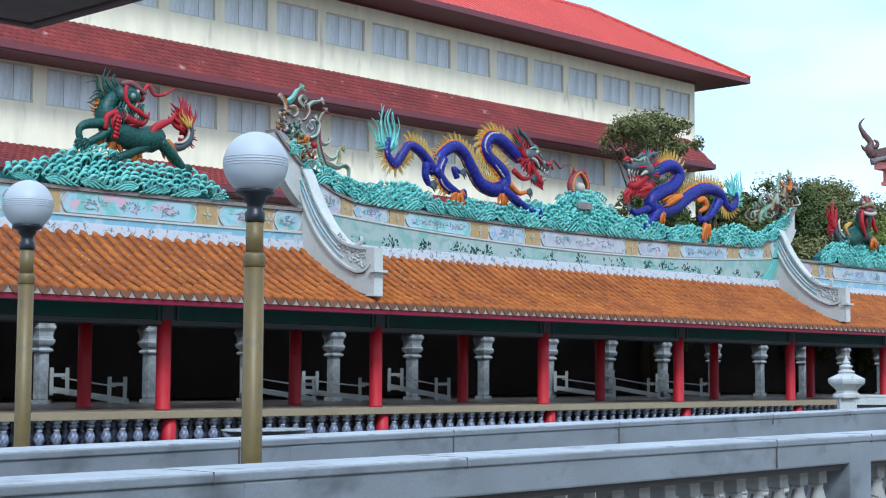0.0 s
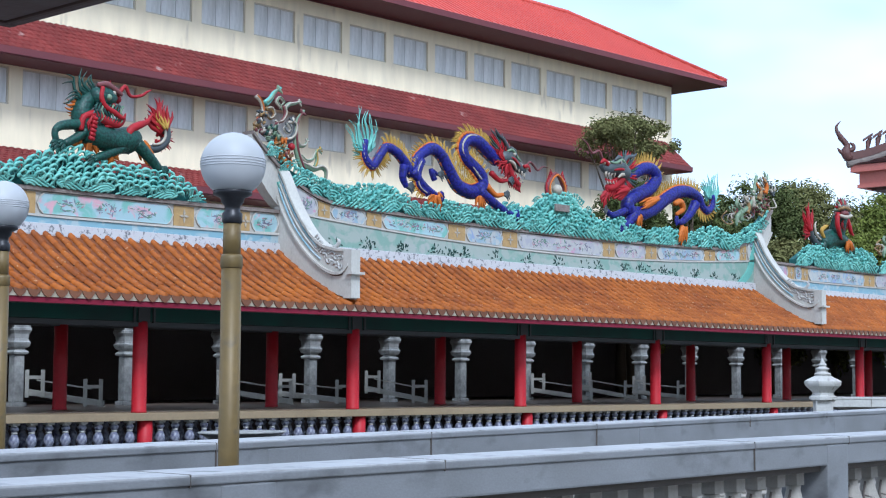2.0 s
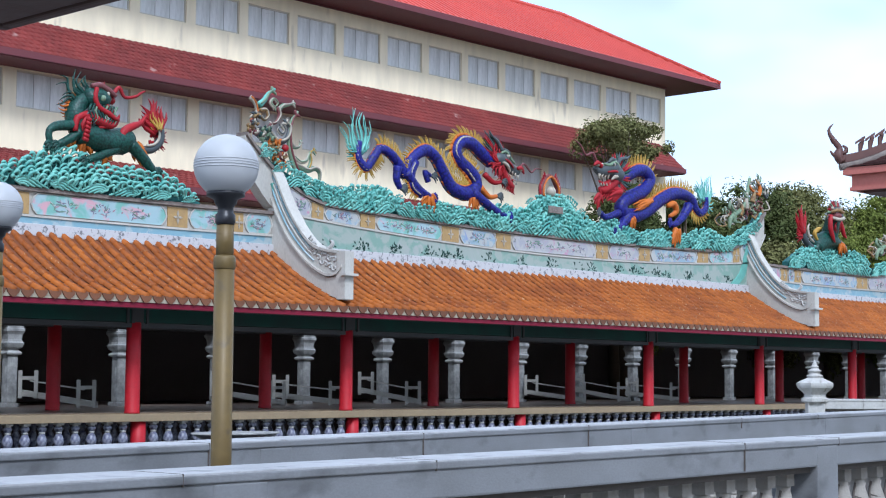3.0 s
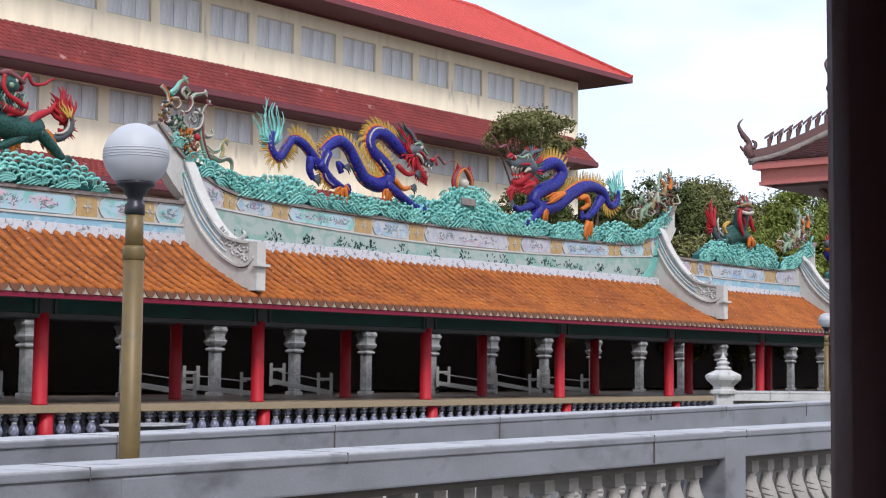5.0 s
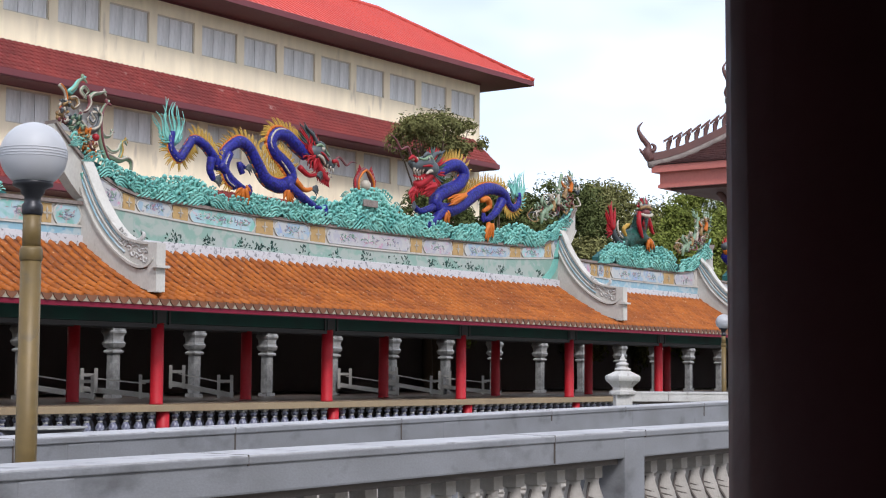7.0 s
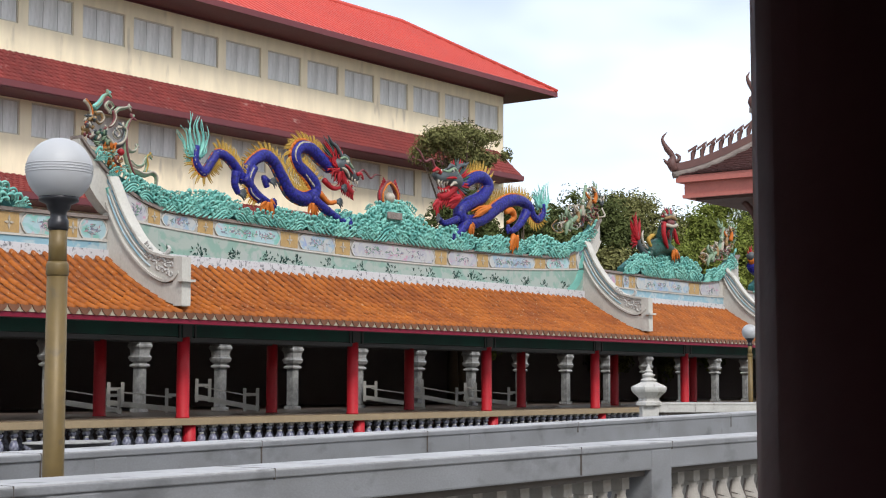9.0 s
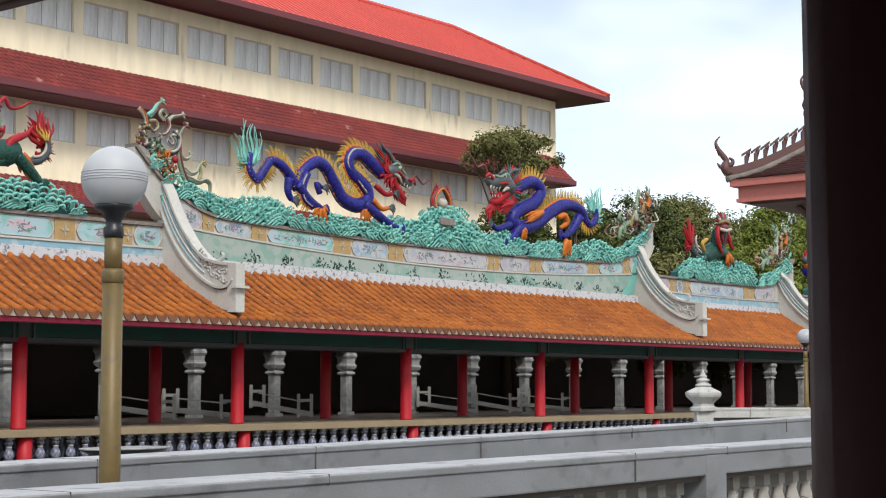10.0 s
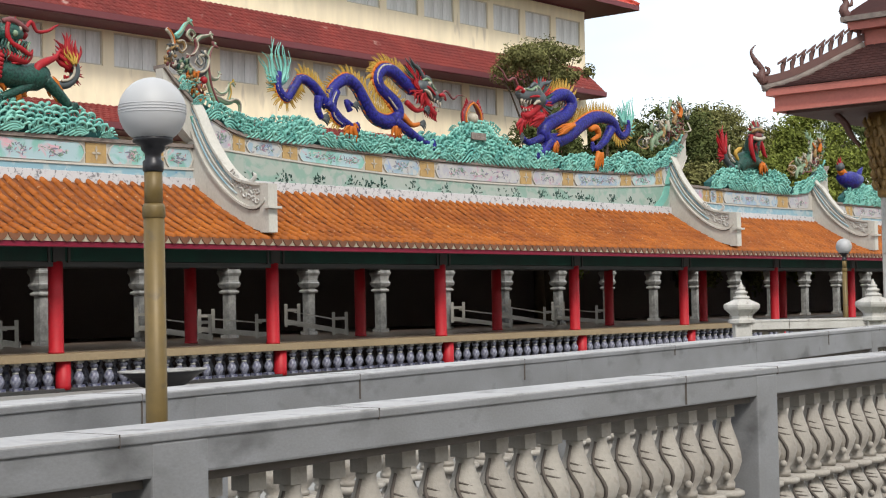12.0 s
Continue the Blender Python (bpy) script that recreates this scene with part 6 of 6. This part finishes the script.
def spray(name, x, z, seed, lean, w, h, label):
    """A crowded end ornament: small figures and scrolling fronds rising from the ridge end."""
    s, rr = Shape(), random.Random(seed)
    for k in range(58):
        t = rr.random()
        cx, cz = x + lean * w * (t * 1.1) + rr.uniform(-0.35, 0.35), z + h * (0.95 - 0.85 * t) * rr.uniform(0.35, 1.0)
        r, a0, g = rr.uniform(0.14, 0.34), rr.uniform(0, 6.3), rr.choice((-1, 1))
        pts = [(cx + r * (1 - j / 9) * math.cos(a0 + g * j * 0.75), FRONT + rr.uniform(-0.15, 0.1), cz + r * (1 - j / 9) * math.sin(a0 + g * j * 0.75)) for j in range(8)]
        s.tube(pts, [rr.uniform(0.022, 0.042), 0.026, 0.01], 6, rr.choice((SAGE, IVORY, COAL, SAGE, IVORY, BRASS, PLUM)), steps=2)
    for k in range(5):
        t = k / 4
        bx, bz = x + lean * w * (0.15 + 0.75 * t), z + 0.1 + h * 0.55 * (1 - t)
        s.tube([(bx, FRONT - 0.1, bz), (bx + rr.uniform(-.1, .1), FRONT - 0.15, bz + 0.25), (bx + rr.uniform(-.15, .15), FRONT - 0.12, bz + 0.5)], [0.11, 0.08, 0.04], 8, (ORANGE, BRASS, IVORY, BRASS, SAGE)[k])
        s.ball((bx, FRONT - 0.14, bz + 0.54), 0.06, IVORY, 8, 5)
        s.tube([(bx, FRONT - 0.16, bz + 0.4), (bx + 0.2 * lean, FRONT - 0.2, bz + 0.45), (bx + 0.3 * lean, FRONT - 0.2, bz + 0.6)], [0.05, 0.04, 0.02], 6, (BRASS, ORANGE, SAGE, IVORY, SAGE)[k])
    for k in range(6):
        bx, bz = x + rr.uniform(-0.2, 0.5) * lean * w, z + h * rr.uniform(0.6, 0.95)
        plume(s, bx, bz, rr.uniform(-0.6, 0.6), 1, 0.35, 4, 1.2, rr.choice((SAGE, IVORY, COAL)), FRONT, 0.045, seed + k, 0.2)
    s.tube([(x + lean * w * 0.4, FRONT - 0.1, z + 0.9 * h), (x + lean * w * 0.55, FRONT - 0.1, z + 0.45 * h), (x + lean * w * 0.8, FRONT - 0.1, z + 0.22 * h), (x + lean * w * 1.02, FRONT - 0.1, z + 0.3 * h), (x + lean * w * 1.0, FRONT - 0.1, z + 0.42 * h)], [0.06, 0.08, 0.09, 0.07, 0.03], 7, SAGE)
    s.tube([(x + lean * w * 0.8, FRONT - 0.1, z + 0.22 * h), (x + lean * w * 1.0, FRONT - 0.12, z + 0.12 * h), (x + lean * w * 1.05, FRONT - 0.12, z - 0.08 * h)], [0.09, 0.1, 0.04], 7, SAGE)
    return single(name, s, GLAZE, label, "sculpture", "ridge end ornaments")


# the large end ornament: scrolling fronds, each a ribbon with a pale edge, above a crouching gilded group
orn = thing("ridge_end_ornament", "scrolling sage and cream glazed fronds over gilded figures", "sculpture", (26.12, FRONT, 6.77), 0, "ridge end ornaments")
FRONDS = [
    ("frond", SAGE, PLUM, 0.085, [(1.70, 0.45), (1.46, 0.95), (1.40, 1.45), (1.48, 1.80), (1.62, 1.98)]),
    ("frond", SAGE, IVORY, 0.080, [(1.62, 0.66), (2.05, 0.55), (2.32, 0.62), (2.50, 0.50), (2.46, 0.12)]),
    ("frond", IVORY, SAGE, 0.055, [(1.60, 0.85), (1.80, 0.74), (2.02, 0.80), (2.12, 1.00), (2.26, 1.05)]),
    ("frond", SAGE, GOLD, 0.055, [(2.10, 0.60), (2.18, 0.80), (2.14, 1.02), (2.28, 1.10)]),
    ("frond", SAGE, IVORY, 0.055, [(1.42, 1.28), (1.55, 1.12), (1.74, 1.14), (1.80, 1.26)]),
    ("frond", COAL, IVORY, 0.095, [(0.70, 1.40), (1.00, 1.20), (1.30, 1.30), (1.40, 1.58), (1.30, 1.70)]),
    ("frond", TEAL, SAGE, 0.085, [(0.36, 2.08), (0.52, 2.22), (0.64, 2.40), (0.78, 2.50)]),
    ("frond", IVORY, ORANGE, 0.060, [(0.05, 2.24), (0.20, 2.12), (0.28, 1.90), (0.18, 1.70)]),
    ("frond", IVORY, SAGE, 0.050, [(0.85, 2.08), (0.74, 2.18), (0.84, 2.30), (0.98, 2.20), (0.90, 2.10)]),
    ("frond", SAGE, IVORY, 0.065, [(1.00, 2.02), (1.16, 2.16), (1.32, 2.20), (1.50, 2.26)]),
    ("frond", PLUM, IVORY, 0.065, [(0.98, 2.10), (1.06, 1.90), (0.94, 1.70), (0.80, 1.64)]),
    ("frond", IVORY, COAL, 0.050, [(1.10, 1.66), (1.24, 1.52), (1.14, 1.40), (1.00, 1.50), (1.08, 1.60)]),
    ("frond", BRASS, IVORY, 0.055, [(0.40, 1.95), (0.58, 1.98), (0.66, 1.82), (0.52, 1.70), (0.40, 1.80)]),
]
for name, body, trim, r, line in FRONDS:
    f = Shape()
    f.tube([(a, 0.0, b) for a, b in line], [r * 1.1, r, r * 0.85, r * 0.6, r * 0.35], 8, body, steps=5, flat=0.8)
    f.tube([(a, -r * 0.8, b + r * 0.35) for a, b in line], [r * 0.35, r * 0.4, r * 0.35, r * 0.2], 5, trim, steps=5)
    e, d = Vector((line[-1][0], 0, line[-1][1])), Vector((line[-1][0] - line[-2][0], 0, line[-1][1] - line[-2][1])).normalized()
    for a in (-0.9, 0.0, 0.9):
        u = Vector((d.x * math.cos(a) - d.z * math.sin(a), 0, d.x * math.sin(a) + d.z * math.cos(a)))
        f.tube([e, e + u * r * 1.2, e + u * r * 2.0 + Vector((0, 0, -r * 0.5))], [r * 0.45, r * 0.5, r * 0.12], 6, trim if a else body, steps=2)
    part(name, f, GLAZE, orn)
rr = random.Random(71)
for name, cx, cz, w, h, tints in (("gilded_group", 0.16, 1.50, 0.22, 0.30, (BRASS, IVORY, PLUM, BRASS, COAL)), ("rocks", 0.82, 0.95, 0.20, 0.30, (ORANGE, BRASS, BRASS)), ("rocks", 1.05, 0.66, 0.16, 0.24, (ORANGE, BRASS, PLUM)), ("shoulder", 0.52, 1.30, 0.26, 0.20, (COAL, SAGE, IVORY, GREEN))):
    g = Shape()
    for k in range(34):
        a, q = rr.uniform(0, math.tau), rr.random() ** 0.5
        c = (cx + w * q * math.cos(a), rr.uniform(-0.12, 0.06), cz + h * q * math.sin(a))
        g.tube([c, (c[0] + rr.uniform(-.08, .08), c[1] - 0.05, c[2] + rr.uniform(0.04, 0.1)), (c[0] + rr.uniform(-.12, .12), c[1] - 0.02, c[2] + rr.uniform(-.02, 0.14))], [0.042, 0.036, 0.012], 6, tints[k % len(tints)], steps=2)
    part(name, g, GLAZE, orn)
part("ball", Shape().ball((1.20, -0.08, 1.04), 0.10, SCARLET, 10, 7), GLAZE, orn, "red glazed ball")
spray("ridge_end_ornament", 50.9, 7.45, 32, -1, 2.2, 2.0, "cream and orange glazed figures among fronds on the ridge end")
spray("ridge_end_ornament", 62.2, 6.95, 33, -1, 2.4, 1.8, "pale glazed figures with golden robes on the lower ridge end")
s = Shape()
for g in (-1, 1):
    s.tube(at3([(38.42 + g * 0.40, 7.5), (38.42 + g * 0.42, 7.78), (38.42 + g * 0.22, 8.08), (38.42, 8.22)]), [0.075, 0.09, 0.08, 0.04], 8, PLUM)
    s.tube(at3([(38.42 + g * 0.36, 7.52), (38.42 + g * 0.38, 7.78), (38.42 + g * 0.2, 8.04), (38.42, 8.16)], FRONT - 0.08), 0.035, 6, ORANGE)
    for k in range(7):
        x, z = 38.42 + g * (0.46 - 0.055 * max(0, k - 2)), 7.55 + 0.10 * k
        spike(s, x, FRONT - 0.03, z, g * 0.5, 0.9, 0.17, 0.045, SCARLET, 0.15 * g)
s.ball((38.42, FRONT - 0.05, 7.68), 0.17, IVORY, 12, 8)
s.tube(at3([(38.42, 7.2), (38.42, 7.55)]), 0.12, 8, TEAL)
single("flaming_pearl_sculpture", s, GLAZE, "white pearl under a red flame arch on the ridge", "sculpture")
s = Shape()
s.tube(at3([(64.11, 7.07), (65.06, 6.97), (65.96, 7.07)]), [0.25, 0.42, 0.2], 10, BLUE)
s.tube(at3([(64.76, 7.07), (64.41, 7.17), (64.03, 7.42)]), [0.25, 0.2, 0.16], 9, ORANGE)
s.ball((64.03, FRONT, 7.52), 0.2, COAL, 9, 6)
plume(s, 64.03, 7.57, 0.2, 1, 0.45, 6, 1.4, SCARLET, FRONT, 0.05, 40)
s.tube(at3([(65.66, 7.07), (65.95, 7.39), (66.25, 7.61)]), [0.16, 0.12, 0.03], 8, BLUE)
s.tube(at3([(65.06, 6.77), (65.06, 6.07)]), 0.07, 6, ORANGE)
single("bird_sculpture", s, GLAZE, "orange and blue glazed bird on the far ridge", "sculpture")


def waves(x0, x1, base, height, seed, label, cups=False):
    """A bank of glazed sea waves: a dark core faced with scalloped shells, and curling crests on top."""
    w = thing("wave_sculpture", label, "sculpture", (0, 0, 0), 0, "glazed waves")
    mats = [M_TEAL, M_TEAL_GAP_SHADE]
    s, rr = Shape(), random.Random(seed)
    n = max(8, int((x1 - x0) / 0.25))
    xs = [x0 + (x1 - x0) * k / n for k in range(n + 1)]
    # The core is coloured dark so that gaps between waves look shaded.
    for k in range(n):
        a, b = xs[k], xs[k + 1]
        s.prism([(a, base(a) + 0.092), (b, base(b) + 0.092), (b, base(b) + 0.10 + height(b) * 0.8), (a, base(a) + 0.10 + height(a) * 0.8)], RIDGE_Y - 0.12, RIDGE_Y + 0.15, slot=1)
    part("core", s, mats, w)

    def crest(*given):
        nonlocal s
        s = Shape()
        breaker(*given)
        part("breaker", s, mats, w)

    def finger(x, y, z, a, ln, g, r):
        """A fat tongue of foam that rises along angle a and curls over to one side."""
        u, v = Vector((math.cos(a), 0, math.sin(a))), Vector((-math.sin(a), 0, math.cos(a))) * -g
        p = Vector((x, y, z))
        pts = [p, p + u * ln * 0.5 + Vector((0, -0.02, 0)), p + u * ln * 0.95 + v * ln * 0.12 + Vector((0, -0.045, 0)), p + u * ln * 0.98 + v * ln * 0.5 + Vector((0, -0.05, 0)), p + u * ln * 0.68 + v * ln * 0.55 + Vector((0, -0.03, 0))]
        s.tube(pts, [r * 0.7, r * 0.9, r * 1.1, r * 1.05, r * 0.5], 6, 0, steps=2)

    def breaker(x, y, z, r, g, tall):
        """One breaking wave: thick concentric ridges that lean and curl, with a row of foam tongues along the crest."""
        line = [(-1.3, -0.08), (-0.85, 0.22), (-0.4, 0.66), (0.05, 0.90), (0.5, 0.86), (0.78, 0.55), (0.66, 0.3), (0.42, 0.36)]
        for q in (1.0, 0.74, 0.49, 0.26):
            pts = [(x + g * r * (0.3 + q * (a - 0.3)), y + 0.05 * (1 - q), z + tall * r * q * b) for a, b in line]
            s.tube(pts, [r * 0.05, r * 0.07, r * 0.085, r * 0.09, r * 0.085, r * 0.07, r * 0.06, r * 0.03], 6, 0, steps=3)
        for a, b, t in ((-1.0, 0.16, 125), (-0.72, 0.38, 125), (-0.45, 0.62, 118), (-0.15, 0.84, 105), (0.18, 0.94, 88), (0.52, 0.88, 62), (0.75, 0.66, 30)):
            t = t + rr.uniform(-9, 9)
            finger(x + g * r * a, y - 0.01, z + tall * r * b, math.radians(t if g > 0 else 180 - t), r * rr.uniform(0.28, 0.38), g, r * 0.085)

    def cup(x, y, z, r, g):
        """A drooping scallop of water: a thick rim over a hollow."""
        t0 = math.radians(-18 * g)
        rim = []
        for q in (215, 170, 125, 80, 35, -10):
            a = math.radians(q)
            u, v = r * 1.1 * math.cos(a), r * math.sin(a)
            rim.append((x + u * math.cos(t0) - v * math.sin(t0), y - 0.04 - 0.06 * math.sin(a), z + u * math.sin(t0) + v * math.cos(t0)))
        s.tube(rim, [r * 0.08, r * 0.2, r * 0.30, r * 0.27, r * 0.2, r * 0.08], 6, 0, steps=2)
        s.tube([(x - g * r * 0.5, y - 0.01, z + r * 0.5), (x - g * r * 0.2, y - 0.02, z - r * 0.2), (x + g * r * 0.4, y, z - r * 0.9)], [r * 0.16, r * 0.12, r * 0.05], 5, 0, steps=2)

    if cups:
        s = Shape()
        z, row = 0.16, 0
        while z < 1.2:
            x = x0 + 0.1 + 0.13 * (row % 2)
            while x < x1:
                if z < height(x) * 0.97:
                    cup(x + rr.uniform(-0.03, 0.03), RIDGE_Y - 0.26 + 0.07 * row * 0.3, base(x) + 0.10 + z + rr.uniform(-0.025, 0.025) + 0.03 * math.sin(3 * x), rr.uniform(0.10, 0.145), 1 if x > (x0 + x1) / 2 else -1)
                x += rr.uniform(0.21, 0.26)
            z += 0.125
            row += 1
        tagged(part("scallop_relief", s, mats, w), kind="stuff")
        for k in range(7):
            x = x0 + (k + 0.5) * (x1 - x0) / 7
            crest(x, RIDGE_Y - 0.29, base(x) + 0.10, min(0.42, height(x)), -1 if k < 3 else 1, 0.55)
    else:
        x, side = x0 + 0.15, 1
        while x < x1 - 0.1:
            h = height(x)
            level, row = -0.05, 0
            side = -side if rr.random() < 0.35 else side
            while level < h - 0.03:
                r = min(rr.uniform(0.36, 0.56), max(0.16, (h - level) * 1.0))
                crest(x + rr.uniform(-0.14, 0.14) + (0.26 if row % 2 else 0), RIDGE_Y - 0.27 + 0.05 * row + rr.uniform(-0.02, 0.02), base(x) + 0.11 + level, r, side, rr.uniform(0.75, 0.95))
                level += r * 0.66
                row += 1
            x += rr.uniform(0.42, 0.62)
    x, s = x0 + 0.08, Shape()
    while x < x1:
        h = height(x)
        if h > 0.12:
            lean = (height(min(x + 0.2, x1)) - height(max(x - 0.2, x0))) / 0.4
            g = 1 if lean < 0 or (abs(lean) < 0.2 and rr.random() < 0.5) else -1
            finger(x, RIDGE_Y - 0.14 + rr.uniform(-0.04, 0.04), base(x) + 0.06 + h * rr.uniform(0.82, 0.95), math.radians(90 - 25 * lean + rr.uniform(-25, 25)), rr.uniform(0.13, 0.2), g, 0.04)
        x += 0.15
    part("foam", s, mats, w)
    return w


def main_height(x):
    peak = 0.84 * min(1.0, max(0.0, (1.85 - abs(x - 38.45)) / 1.15))
    ends = min(1.0, max(0.0, (x - 26.3) / 2.6), max(0.0, (51.0 - x) / 2.0))
    return max(0.16, (0.42 + 0.13 * math.sin(2.3 * x + 0.4) + 0.10 * math.sin(1.1 * x)) * (0.35 + 0.65 * ends) + peak)


def bump(x, pts):
    return float(np.interp(x, [p[0] for p in pts], [p[1] for p in pts]))


main_waves = waves(26.45, 50.8, TOP, main_height, 50, "turquoise glazed sea waves along the main ridge")
part("plaque", Shape().box(38.02, 38.72, RIDGE_Y - 0.42, RIDGE_Y - 0.36, 6.98, 7.20, bevel=0.01), M_MOSS, main_waves, "grey-brown plaque among the waves")
waves(18.2, 24.6, TOP_L, lambda x: bump(x, [(18.2, 0.2), (18.9, 0.35), (19.7, 0.6), (20.3, 1.0), (20.8, 0.98), (21.5, 0.66), (22.6, 0.6), (23.4, 0.6), (24.0, 0.25), (24.6, 0.05)]), 51, "turquoise glazed waves under the horned beast", cups=True)
waves(52.85, 58.6, TOP_R, lambda x: bump(x, [(52.8, 0.2), (53.6, 0.7), (55.2, 0.85), (57.0, 0.8), (58.1, 0.85), (58.6, 0.4)]), 52, "turquoise glazed waves on the lower ridge")
waves(59.6, 62.4, TOP_R, lambda x: 0.38, 53, "turquoise glazed waves below the end figures")
waves(64.2, 69.2, TOP_F, lambda x: bump(x, [(64.2, 0.3), (65.0, 0.85), (67.5, 0.8), (69.2, 0.3)]), 54, "turquoise glazed waves on the far ridge")

# a small trailing plant in the gallery
s, rr = Shape(), random.Random(77)
s.tube([(45.9, 33.0, 3.36), (45.9, 33.0, 3.0)], 0.012, 5, 1)
for k in range(90):
    p = Vector((45.9 + rr.gauss(0, 0.16), 33.0 + rr.gauss(0, 0.12), 2.9 + rr.gauss(0, 0.13)))
    u, v = Vector((rr.gauss(0, 1), rr.gauss(0, 1), rr.gauss(0, 1))).normalized() * 0.07, Vector((rr.gauss(0, 1), rr.gauss(0, 1), rr.gauss(0, 1))).normalized() * 0.03
    s.put([p - u, p + v, p + u, p - v], [(0, 1, 2, 3)])
hp = thing("hanging_plant", "small green trailing plant hung from the gallery beam", "plant")
part("foliage", s, [M_LEAF_LIGHT, M_BARK], hp)

# ---- eave tiles, one by one ----
end_shape = Shape()
barrel(end_shape, 0.0, EAVE_Y - 0.04, EAVE_Y + step + 0.02, 0.0, 0.08)
drip_shape = Shape().prism([(-0.163, 3.60), (0.163, 3.60), (0.13, 3.52), (0.06, 3.45), (0.0, 3.425), (-0.06, 3.45), (-0.13, 3.52)], EAVE_Y - 0.045, EAVE_Y - 0.02)
first_end = first_drip = None
for k, x in enumerate(rows[: 145]):
    if first_end is None:
        first_end = part("eave_tile", end_shape, M_TILE, roof)
        first_end.location = (x, 0, 0)
        first_drip = part("drip_tile", drip_shape, M_DRIP, roof, "brown pointed drip tile")
        first_drip.location = (x, 0, 0)
    else:
        again(first_end, x, 0, rng.uniform(-0.006, 0.006))
        again(first_drip, x, 0, 0)
rest = Shape()
for x in rows[145:]:
    barrel(rest, x, EAVE_Y - 0.04, EAVE_Y + step + 0.02, 0.0, 0.08)
    rest.prism([(x - 0.163, 3.60), (x + 0.163, 3.60), (x + 0.13, 3.52), (x + 0.06, 3.45), (x, 3.425), (x - 0.06, 3.45), (x - 0.13, 3.52)], EAVE_Y - 0.045, EAVE_Y - 0.02, slot=1)
tagged(part("far_eave_tiles", rest, [M_TILE, M_DRIP], roof), kind="stuff")
